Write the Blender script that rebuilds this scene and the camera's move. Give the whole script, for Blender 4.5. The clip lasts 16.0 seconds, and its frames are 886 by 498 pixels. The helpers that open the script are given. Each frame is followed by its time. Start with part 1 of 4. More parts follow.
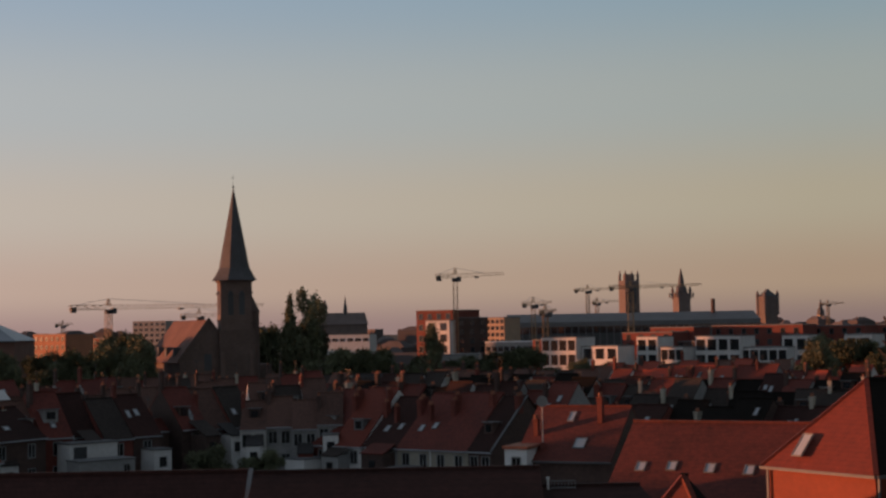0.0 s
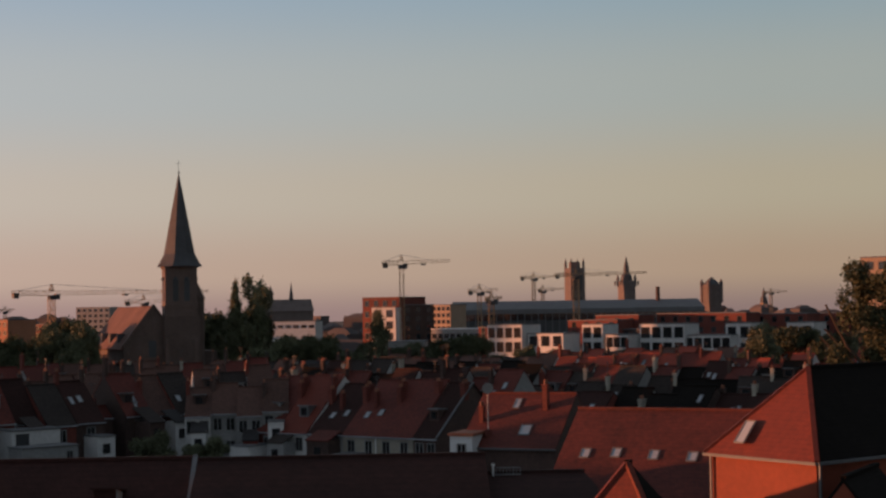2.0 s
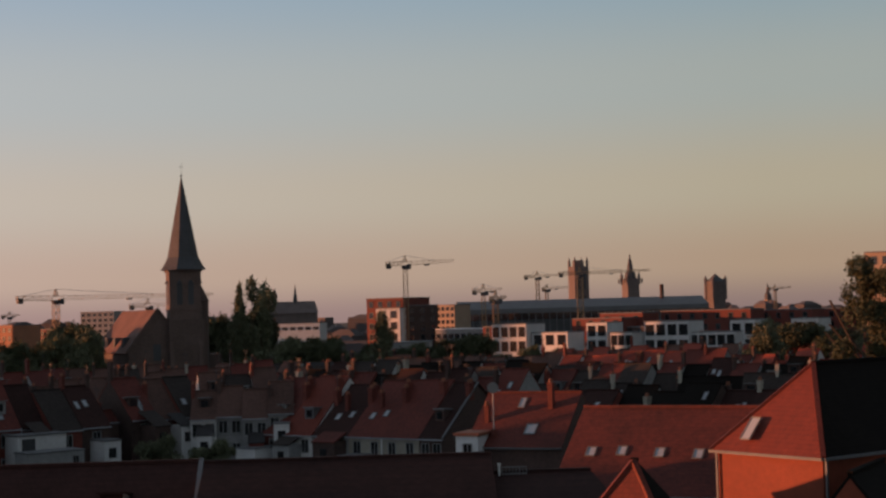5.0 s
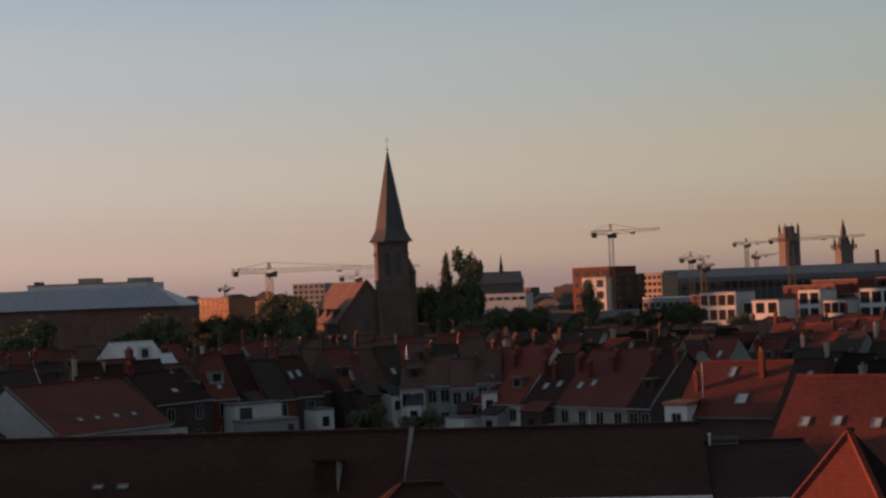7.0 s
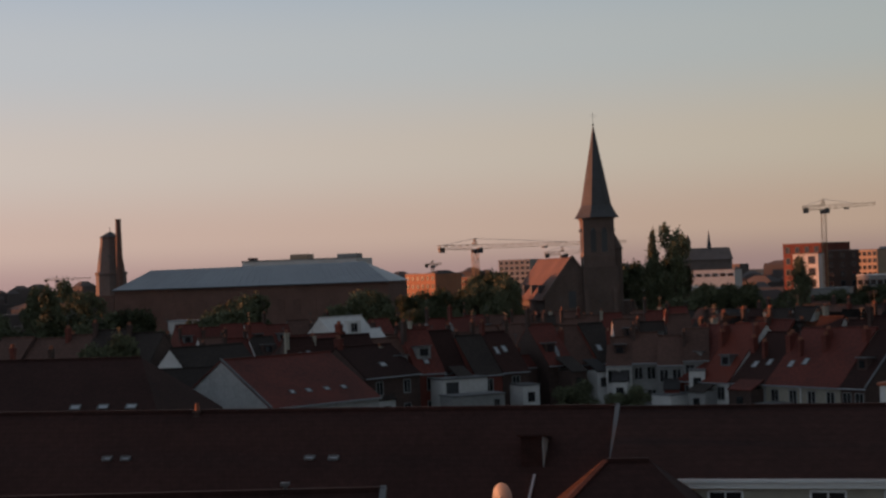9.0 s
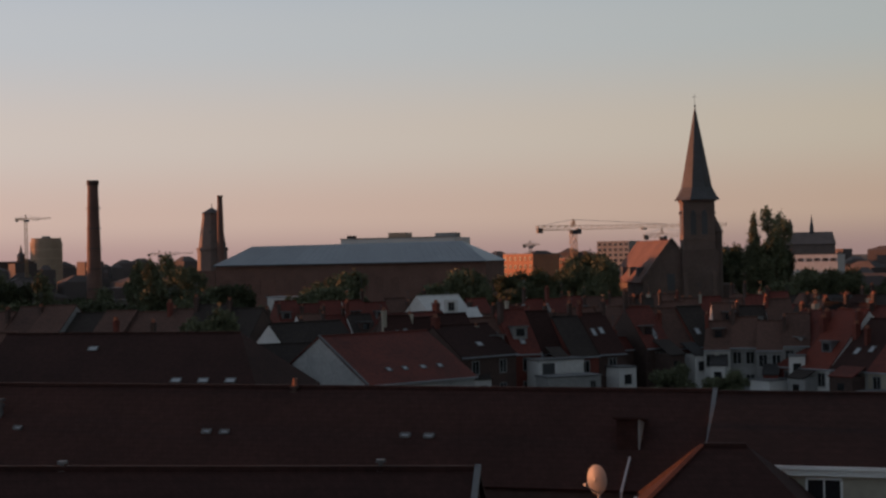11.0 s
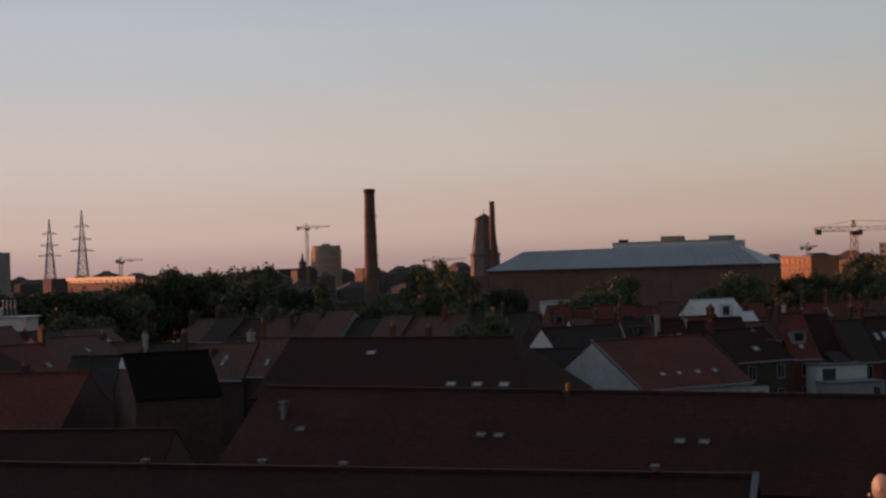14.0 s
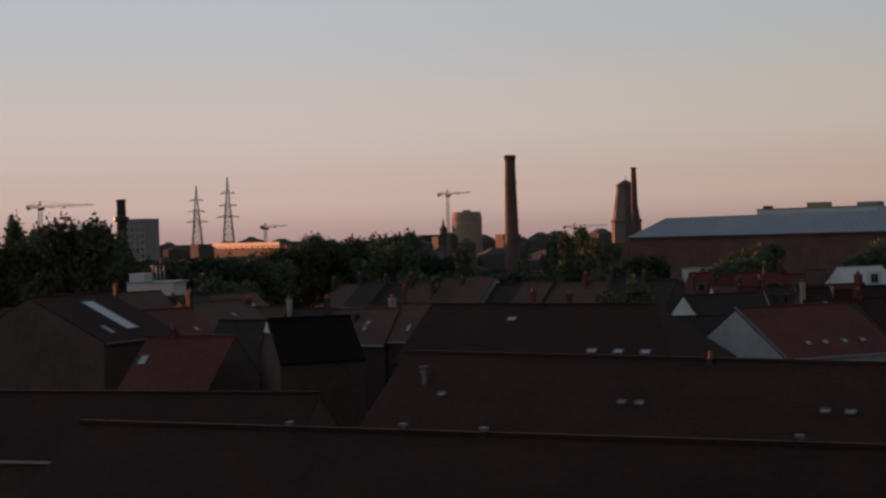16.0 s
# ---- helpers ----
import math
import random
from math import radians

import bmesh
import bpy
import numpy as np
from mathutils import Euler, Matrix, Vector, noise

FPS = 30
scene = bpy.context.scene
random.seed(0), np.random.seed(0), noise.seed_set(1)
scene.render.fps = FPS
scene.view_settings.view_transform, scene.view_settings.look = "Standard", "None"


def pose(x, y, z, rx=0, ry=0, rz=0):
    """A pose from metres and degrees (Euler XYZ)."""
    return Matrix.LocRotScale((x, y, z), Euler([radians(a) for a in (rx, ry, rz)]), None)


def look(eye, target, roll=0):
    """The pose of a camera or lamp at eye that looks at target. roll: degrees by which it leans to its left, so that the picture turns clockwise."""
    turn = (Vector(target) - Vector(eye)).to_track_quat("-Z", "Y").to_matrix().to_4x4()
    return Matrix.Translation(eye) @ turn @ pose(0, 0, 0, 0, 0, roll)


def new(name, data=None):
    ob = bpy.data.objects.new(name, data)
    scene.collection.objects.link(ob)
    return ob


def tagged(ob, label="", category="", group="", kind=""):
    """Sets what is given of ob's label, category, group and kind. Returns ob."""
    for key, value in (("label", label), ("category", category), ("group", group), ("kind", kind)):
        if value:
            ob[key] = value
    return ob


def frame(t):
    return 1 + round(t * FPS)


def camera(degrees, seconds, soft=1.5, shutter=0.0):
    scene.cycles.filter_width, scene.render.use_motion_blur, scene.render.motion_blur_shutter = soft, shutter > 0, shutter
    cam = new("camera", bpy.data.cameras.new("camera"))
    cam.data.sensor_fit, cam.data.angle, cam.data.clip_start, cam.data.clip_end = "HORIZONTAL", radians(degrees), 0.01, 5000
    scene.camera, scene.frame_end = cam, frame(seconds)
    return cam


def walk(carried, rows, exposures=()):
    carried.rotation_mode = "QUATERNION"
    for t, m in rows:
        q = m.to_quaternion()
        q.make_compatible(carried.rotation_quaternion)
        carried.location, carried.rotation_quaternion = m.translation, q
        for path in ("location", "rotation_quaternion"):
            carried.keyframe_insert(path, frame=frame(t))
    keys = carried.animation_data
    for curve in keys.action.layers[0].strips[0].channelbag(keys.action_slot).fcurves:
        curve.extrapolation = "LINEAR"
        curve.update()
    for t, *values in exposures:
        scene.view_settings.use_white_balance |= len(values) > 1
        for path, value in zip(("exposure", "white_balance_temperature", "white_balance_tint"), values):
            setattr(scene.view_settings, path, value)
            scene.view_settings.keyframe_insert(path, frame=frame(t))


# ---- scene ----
# Camera: a hand-held pan from an upper window; heading (to the right), pitch, lean to the right, in degrees
EYE = 17.0
cam = camera(33.56, 16.0, soft=2.5)
ROWS = [
    (0.0, 0.07, 3.09, 1.09), (0.5, 0.83, 2.78, 0.96), (1.0, 1.43, 2.48, 0.74), (1.5, 1.89, 2.80, 0.76),
    (2.0, 2.15, 2.55, 0.91), (2.5, 2.47, 2.54, 1.08), (3.0, 2.97, 2.41, 0.94), (3.2, 2.70, 2.50, 1.13),
    (5.3, 1.73, 2.56, 1.81), (5.5, 1.16, 2.50, 1.78), (6.0, -0.96, 2.08, 1.96), (6.5, -3.43, 1.92, 2.05),
    (7.0, -6.01, 1.64, 2.16), (7.5, -8.54, 1.76, 2.45), (8.0, -10.71, 1.70, 2.21), (8.5, -12.63, 1.11, 2.12),
    (9.0, -14.04, 1.00, 2.02), (11.3, -18.48, 0.15, 1.34), (11.5, -18.89, 0.08, 1.54), (12.0, -19.76, 0.26, 1.73),
    (12.5, -21.17, 0.18, 1.81), (13.0, -23.01, 0.33, 1.70), (13.5, -25.60, -0.07, 1.69), (14.0, -28.43, 0.75, 1.66),
    (14.5, -29.59, 0.57, 1.23), (15.0, -32.05, 0.46, 1.19), (15.5, -32.85, 0.34, 1.29), (16.0, -33.94, -0.41, 1.56),
]
EXPOSURES = [(0.0, -0.08), (1.5, -0.03), (3.0, 0.0), (12.5, 0.0), (14.0, -0.06), (16.0, -0.1)]
walk(cam, [(t, pose(0, 0, EYE, 0, 0, -h) @ pose(0, 0, 0, 90 + p) @ pose(0, 0, 0, 0, 0, -r)) for t, h, p, r in ROWS],
     EXPOSURES)

# ---- sky and sun: clear sky, the sun just above the horizon, off to the side ----
SUN = Vector((-0.998, 0.03, 0.031)).normalized()
sun = new("sun", bpy.data.lights.new("sun", "SUN"))
sun.data.energy, sun.data.angle, sun.data.color = 5.2, radians(0.6), (1.0, 0.35, 0.15)
sun.matrix_world = look((0, 0, 0), -SUN)

world = bpy.data.worlds.new("evening_sky")
scene.world = world
world.use_nodes = True
wn, wl = world.node_tree.nodes, world.node_tree.links
wn.clear()


def sky_ramp(stops):
    ramp = wn.new("ShaderNodeValToRGB")
    ramp.color_ramp.interpolation = "EASE"
    el = ramp.color_ramp.elements
    while len(el) < len(stops):
        el.new(0.5)
    for e, (p, c) in zip(el, stops):
        e.position, e.color = p, (*c, 1)
    return ramp


coord = wn.new("ShaderNodeTexCoord")
split = wn.new("ShaderNodeSeparateXYZ")
wl.new(coord.outputs["Generated"], split.inputs[0])
height = wn.new("ShaderNodeMapRange")
height.inputs["From Min"].default_value, height.inputs["From Max"].default_value = -0.05, 1.0
wl.new(split.outputs["Z"], height.inputs["Value"])
# height 0 is just under the horizon, 1 the zenith
away = sky_ramp([(0.0, (0.10, 0.07, 0.075)), (0.046, (0.26, 0.180, 0.168)), (0.075, (0.405, 0.292, 0.207)), (0.125, (0.43, 0.375, 0.278)),
                 (0.19, (0.355, 0.385, 0.362)), (0.27, (0.247, 0.345, 0.405)), (0.42, (0.21, 0.24, 0.275)), (1.0, (0.135, 0.160, 0.198))])
toward = sky_ramp([(0.0, (0.15, 0.10, 0.10)), (0.046, (0.45, 0.295, 0.285)), (0.075, (0.61, 0.45, 0.395)), (0.125, (0.615, 0.535, 0.495)),
                   (0.19, (0.515, 0.53, 0.56)), (0.27, (0.375, 0.45, 0.565)), (0.42, (0.24, 0.27, 0.305)), (1.0, (0.135, 0.160, 0.198))])
for r in (away, toward):
    wl.new(height.outputs[0], r.inputs[0])
side = wn.new("ShaderNodeMapRange")
side.inputs["From Min"].default_value, side.inputs["From Max"].default_value = -0.25, 0.64
turn = wn.new("ShaderNodeMath")
turn.operation = "MULTIPLY"
turn.inputs[1].default_value = -1.0
wl.new(split.outputs["X"], turn.inputs[0])
wl.new(turn.outputs[0], side.inputs["Value"])
blend = wn.new("ShaderNodeMixRGB")
wl.new(side.outputs[0], blend.inputs[0])
wl.new(away.outputs[0], blend.inputs[1])
wl.new(toward.outputs[0], blend.inputs[2])
nishita = wn.new("ShaderNodeTexSky")
nishita.sky_type, nishita.sun_disc = "NISHITA", False
nishita.sun_elevation, nishita.sun_rotation = radians(2.0), math.atan2(SUN.x, SUN.y)
weak = wn.new("ShaderNodeMixRGB")
weak.blend_type = "ADD"
weak.inputs[0].default_value = 0.002
wl.new(blend.outputs[0], weak.inputs[1])
wl.new(nishita.outputs[0], weak.inputs[2])
# the sky dims smoothly towards the side that faces away from the sun
far_side = wn.new("ShaderNodeMapRange")
far_side.interpolation_type = "SMOOTHSTEP"
far_side.inputs["From Min"].default_value, far_side.inputs["From Max"].default_value = 0.25, 1.0
far_side.inputs["To Min"].default_value, far_side.inputs["To Max"].default_value = 1.0, 0.5
wl.new(split.outputs["X"], far_side.inputs["Value"])
back = wn.new("ShaderNodeBackground")
wl.new(far_side.outputs[0], back.inputs["Strength"])
out = wn.new("ShaderNodeOutputWorld")
wl.new(weak.outputs[0], back.inputs[0])
wl.new(back.outputs[0], out.inputs[0])

# ---- materials ----
def surface(name, base, rough=0.8, metal=0.0, vary=0.3, grain=3.0, stain=0.25, bump=0.3, courses=None, own=0.15, gloss=0.5):
    """A weathered surface: broad stains, fine grain and, where given, courses (tile or brick lines, width and height in metres)."""
    m = bpy.data.materials.new(name)
    m.use_nodes = True
    n, l = m.node_tree.nodes, m.node_tree.links
    b = n["Principled BSDF"]
    b.inputs["Roughness"].default_value, b.inputs["Metallic"].default_value = rough, metal
    b.inputs["Specular IOR Level"].default_value = gloss
    tc = n.new("ShaderNodeTexCoord")
    broad, fine = n.new("ShaderNodeTexNoise"), n.new("ShaderNodeTexNoise")
    broad.inputs["Scale"].default_value, broad.inputs["Detail"].default_value = stain, 5
    fine.inputs["Scale"].default_value, fine.inputs["Detail"].default_value = grain, 6
    mix = n.new("ShaderNodeMath")
    mix.operation = "ADD"
    info = n.new("ShaderNodeObjectInfo")
    rnd = n.new("ShaderNodeMath")
    rnd.operation, rnd.inputs[1].default_value = "MULTIPLY_ADD", own * 2
    rnd.inputs[2].default_value = -own
    l.new(info.outputs["Random"], rnd.inputs[0])
    for t in (broad, fine):
        l.new(tc.outputs["Object"], t.inputs["Vector"])
    l.new(broad.outputs["Fac"], mix.inputs[0])
    l.new(fine.outputs["Fac"], mix.inputs[1])
    rng = n.new("ShaderNodeMapRange")
    rng.inputs["From Min"].default_value, rng.inputs["From Max"].default_value = 0.65, 1.35
    rng.inputs["To Min"].default_value, rng.inputs["To Max"].default_value = 1 - vary, 1 + vary
    l.new(mix.outputs[0], rng.inputs["Value"])
    tot = n.new("ShaderNodeMath")
    tot.operation = "ADD"
    l.new(rng.outputs[0], tot.inputs[0])
    l.new(rnd.outputs[0], tot.inputs[1])
    col = n.new("ShaderNodeVectorMath")
    col.operation = "SCALE"
    col.inputs[0].default_value = base
    l.new(tot.outputs[0], col.inputs["Scale"])
    l.new(col.outputs[0], b.inputs["Base Color"])
    bp = n.new("ShaderNodeBump")
    bp.inputs["Strength"].default_value, bp.inputs["Distance"].default_value = bump * 0.6, 0.02
    if courses:
        br = n.new("ShaderNodeTexBrick")
        br.inputs["Scale"].default_value = 1.0
        br.inputs["Brick Width"].default_value, br.inputs["Row Height"].default_value = courses
        br.inputs["Mortar Size"].default_value = courses[1] * 0.12
        sw = n.new("ShaderNodeSeparateXYZ")
        cb = n.new("ShaderNodeCombineXYZ")
        ad = n.new("ShaderNodeMath")
        ad.operation = "ADD"
        l.new(tc.outputs["Object"], sw.inputs[0])
        l.new(sw.outputs["X"], ad.inputs[0])
        l.new(sw.outputs["Y"], ad.inputs[1])
        l.new(ad.outputs[0], cb.inputs["X"])
        l.new(sw.outputs["Z"], cb.inputs["Y"])
        l.new(cb.outputs[0], br.inputs["Vector"])
        br.inputs["Color1"].default_value, br.inputs["Color2"].default_value = (1, 1, 1, 1), (0.72, 0.72, 0.72, 1)
        br.inputs["Mortar"].default_value = (0.45, 0.45, 0.45, 1)
        mul = n.new("ShaderNodeMixRGB")
        mul.blend_type = "MULTIPLY"
        mul.inputs[0].default_value = 0.4
        l.new(col.outputs[0], mul.inputs[1])
        l.new(br.outputs["Color"], mul.inputs[2])
        l.new(mul.outputs[0], b.inputs["Base Color"])
        l.new(br.outputs["Color"], bp.inputs["Height"])
    else:
        l.new(fine.outputs["Fac"], bp.inputs["Height"])
    l.new(bp.outputs[0], b.inputs["Normal"])
    return m


TILE_RED = surface("red_clay_tile", (0.112, 0.021, 0.014), 0.8, vary=0.5, courses=(0.26, 0.2))
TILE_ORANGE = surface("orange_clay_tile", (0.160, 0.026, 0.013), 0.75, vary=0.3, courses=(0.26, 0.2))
# brighter copy of the red tile; sunlight on these rows is in its colour
TILE_RED_SUNLIT = surface("sunlit_red_tile", (0.27, 0.050, 0.030), 0.8, vary=0.35, courses=(0.26, 0.2))
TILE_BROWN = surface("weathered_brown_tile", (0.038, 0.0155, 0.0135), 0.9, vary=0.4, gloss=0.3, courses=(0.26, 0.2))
# paler copy of the brown tile; distance haze on far rows is in its colour
TILE_BROWN_HAZED = surface("hazed_brown_tile", (0.105, 0.052, 0.040), 0.85, vary=0.4, courses=(0.26, 0.2))
# near-black tile; on the orange-hipped houses it paints in the slopes' shade
TILE_BLACK_AND_SHADE = surface("black_and_shade_tile", (0.012, 0.010, 0.009), 0.9, vary=0.3, gloss=0.1, courses=(0.26, 0.2))
SLATE_ROOF = surface("house_slate", (0.045, 0.043, 0.045), 0.8, vary=0.35, gloss=0.3, courses=(0.3, 0.2))
TILE_DARK = surface("dark_weathered_tile", (0.042, 0.033, 0.030), 0.85, vary=0.4, gloss=0.3, courses=(0.26, 0.2))
# lighter brown tile for the nave; its sunlight is put into the colour
TILE_NAVE_SUNLIT = surface("sunlit_nave_tile", (0.15, 0.078, 0.062), 0.85, vary=0.35, courses=(0.26, 0.2))
SLATE = surface("grey_slate", (0.075, 0.077, 0.085), 0.65, vary=0.35, courses=(0.3, 0.2))
BRICK_RED = surface("red_brick", (0.165, 0.042, 0.031), 0.85, vary=0.3, courses=(0.22, 0.075))
BRICK_ORANGE = surface("orange_brick", (0.26, 0.060, 0.030), 0.85, vary=0.15, courses=(0.22, 0.075))
FLATS_ORANGE = surface("pale_orange_brick", (0.42, 0.19, 0.11), 0.85, vary=0.15, courses=(0.22, 0.075))
BRICK_DARK = surface("sooty_brown_brick", (0.075, 0.046, 0.040), 0.85, vary=0.35, courses=(0.22, 0.075))
BRICK_WORKS = surface("works_brown_brick", (0.15, 0.085, 0.070), 0.85, vary=0.3, courses=(0.22, 0.075))
BRICK_CHURCH = surface("old_church_brick", (0.135, 0.096, 0.084), 0.85, vary=0.3, courses=(0.22, 0.075))
WHITE = surface("white_render", (0.57, 0.575, 0.58), 0.85, vary=0.14, stain=0.5, own=0.08)
LIMEWASH = surface("old_limewash", (0.40, 0.41, 0.42), 0.9, vary=0.2, stain=0.4)
CREAM = surface("cream_render", (0.36, 0.34, 0.29), 0.85, vary=0.15, stain=0.5)
GREY_RENDER = surface("grey_render", (0.25, 0.255, 0.26), 0.85, vary=0.22, stain=0.5)
CONCRETE = surface("concrete", (0.27, 0.26, 0.25), 0.85, vary=0.2)
TAN_STONE = surface("tan_stone", (0.36, 0.27, 0.20), 0.85, vary=0.2)
# muted stone; haze over the far towers is part of its tone
GREY_STONE = surface("hazed_limestone", (0.145, 0.118, 0.112), 0.85, vary=0.25)
ZINC = surface("zinc_sheet", (0.30, 0.33, 0.37), 0.45, 0.3, vary=0.12, stain=0.15, bump=0.1)
LEAD = surface("lead_flashing", (0.13, 0.135, 0.145), 0.6, vary=0.2)
STEEL = surface("galvanised_steel", (0.32, 0.32, 0.33), 0.5, 0.5, vary=0.15)
CRANE_PAINT = surface("weathered_crane_paint", (0.30, 0.19, 0.10), 0.6, vary=0.2)
DARK_METAL = surface("dark_grey_metal", (0.045, 0.05, 0.058), 0.5, vary=0.25)
WHITE_PAINT = surface("white_paint", (0.72, 0.74, 0.76), 0.5, vary=0.06, own=0.04)
TERRACOTTA = surface("terracotta", (0.26, 0.10, 0.06), 0.8)
DISH_GREY = surface("dish_enamel", (0.19, 0.19, 0.19), 0.5, vary=0.08)
EARTH = surface("gardens_and_streets", (0.035, 0.036, 0.030), 0.95, vary=0.5, grain=0.4, stain=0.02)
BARK = surface("bark", (0.07, 0.05, 0.035), 0.95)
LEAF = surface("summer_leaves", (0.052, 0.060, 0.028), 0.85, vary=0.45, grain=1.5, stain=0.3, bump=0.0)
# lighter than the near leaves; haze over far trees is in its colour
LEAF_HAZED = surface("hazed_dense_leaves", (0.108, 0.120, 0.068), 0.85, vary=0.45, grain=1.5, stain=0.3, bump=0.0)
HAZE_TOWN = surface("distant_town", (0.09, 0.075, 0.075), 0.95, vary=0.4, stain=0.01, grain=0.05)


def glass_material(name, base, rough):
    m = bpy.data.materials.new(name)
    m.use_nodes = True
    b = m.node_tree.nodes["Principled BSDF"]
    b.inputs["Base Color"].default_value = (*base, 1)
    b.inputs["Roughness"].default_value = rough
    b.inputs["Metallic"].default_value = 0.0
    b.inputs["Specular IOR Level"].default_value = 1.0
    return m


PANE = glass_material("window_pane", (0.02, 0.022, 0.026), 0.06)
# pale base colour paints in the sky's reflection on roof windows
SKY_TONED_PANE = glass_material("sky_toned_pane", (0.36, 0.39, 0.43), 0.25)


# ---- mesh helpers ----
class Geo:
    """Gathers vertices and faces of one mesh."""

    def __init__(self):
        self.v, self.f = [], []

    def add(self, verts, faces):
        k = len(self.v)
        self.v += [tuple(p) for p in verts]
        self.f += [tuple(k + i for i in f) for f in faces]
        return self

    def box(self, c, s, rz=0.0, top=1.0):
        """A box of size s round c, its upper face scaled by top."""
        q, r = math.cos(radians(rz)), math.sin(radians(rz))
        pts = []
        for z, k in ((-0.5, 1.0), (0.5, top)):
            for a, b in ((-0.5, -0.5), (0.5, -0.5), (0.5, 0.5), (-0.5, 0.5)):
                x, y = a * s[0] * k, b * s[1] * k
                pts.append((c[0] + x * q - y * r, c[1] + x * r + y * q, c[2] + z * s[2]))
        return self.add(pts, [(3, 2, 1, 0), (4, 5, 6, 7), (0, 1, 5, 4), (1, 2, 6, 5), (2, 3, 7, 6), (3, 0, 4, 7)])

    def beam(self, a, b, w, h=None):
        a, b = Vector(a), Vector(b)
        d = (b - a).normalized()
        up = Vector((0, 0, 1)) if abs(d.z) < 0.95 else Vector((0, 1, 0))
        s = d.cross(up).normalized() * w / 2
        u = s.normalized().cross(d) * (h or w) / 2
        pts = [p + i * s + j * u for p in (a, b) for i, j in ((-1, -1), (1, -1), (1, 1), (-1, 1))]
        return self.add(pts, [(0, 1, 2, 3), (7, 6, 5, 4), (0, 4, 5, 1), (1, 5, 6, 2), (2, 6, 7, 3), (3, 7, 4, 0)])

    def slab(self, pts, t):
        """A plate whose upper face is pts (counter-clockwise from outside), t thick."""
        p = [Vector(q) for q in pts]
        nrm = (p[1] - p[0]).cross(p[2] - p[0]).normalized() * t
        n = len(p)
        return self.add(p + [q - nrm for q in p], [tuple(range(n)), tuple(range(2 * n - 1, n - 1, -1))]
                        + [(i, n + i, n + (i + 1) % n, (i + 1) % n) for i in range(n)])

    def lathe(self, rings, n=12, c=(0, 0), turn=0.0):
        """Rings of (radius, z) joined from below to above."""
        pts = [(c[0] + r * math.cos(turn + 2 * math.pi * i / n), c[1] + r * math.sin(turn + 2 * math.pi * i / n), z) for r, z in rings for i in range(n)]
        fs = [(k * n + i, k * n + (i + 1) % n, (k + 1) * n + (i + 1) % n, (k + 1) * n + i) for k in range(len(rings) - 1) for i in range(n)]
        fs += [tuple(range(n - 1, -1, -1)), tuple((len(rings) - 1) * n + i for i in range(n))]
        return self.add(pts, fs)

    def prism(self, outline, x0, x1):
        """An outline in (y, z), counter-clockwise seen from +x, drawn out from x0 to x1."""
        n = len(outline)
        pts = [(x, y, z) for x in (x0, x1) for y, z in outline]
        return self.add(pts, [tuple(range(n - 1, -1, -1)), tuple(range(n, 2 * n))] + [(i, (i + 1) % n, n + (i + 1) % n, n + i) for i in range(n)])

    def mesh(self, name, material, smooth=False):
        me = bpy.data.meshes.new(name)
        me.from_pydata(self.v, [], self.f)
        me.materials.append(material)
        if smooth:
            me.shade_smooth()
        me.update()
        return me


def part(name, geo, material, parent, label="", smooth=False):
    ob = new(name, geo if isinstance(geo, bpy.types.Mesh) else geo.mesh(name, material, smooth))
    ob.parent = parent
    return tagged(ob, label)


def thing(name, x, y, z, rz, label, category, group="", kind=""):
    ob = new(name)
    ob.matrix_world = pose(x, y, z, 0, 0, rz)
    return tagged(ob, label, category, group, kind)


def facing(nx, ny):
    """The turn about z that brings a local front (-y) to face (nx, ny)."""
    return math.degrees(math.atan2(nx, -ny))


def single(name, geo, material, label, category, group="", kind="", smooth=False):
    return tagged(new(name, geo.mesh(name, material, smooth)), label, category, group, kind)


# ---- ground ----
g = Geo()
g.add([(-4500, -600, 0), (4500, -600, 0), (4500, 4700, 0), (-4500, 4700, 0)], [(0, 1, 2, 3)])
single("ground", g, EARTH, "dark ground of gardens and streets between houses", "ground", kind="structure")

# the house that the camera looks out of, behind it
g = Geo().box((0, -6.2, 11), (26, 11, 22))
single("wall_behind", g, BRICK_DARK, "plain brick wall of the house at the viewpoint", "wall", kind="structure")


# ---- houses ----
def window_part(parent, x, y, z, w, h, frame_mat=GREY_RENDER, side=-1):
    """A framed window in a wall whose face is the plane y; side -1: the face looks to -y."""
    fr = Geo()
    for a, b, s in (((x - w / 2, y, z), (x - w / 2, y, z + h), 0.09), ((x + w / 2, y, z), (x + w / 2, y, z + h), 0.09),
                    ((x - w / 2, y, z), (x + w / 2, y, z), 0.12), ((x - w / 2, y, z + h), (x + w / 2, y, z + h), 0.09), ((x, y, z), (x, y, z + h), 0.06)):
        fr.beam(a, b, s)
    ob = part("window", fr, frame_mat, parent)
    pn = Geo().box((x, y - side * 0.02, z + h / 2), (w, 0.03, h))
    part("pane", pn, PANE, ob)
    return ob


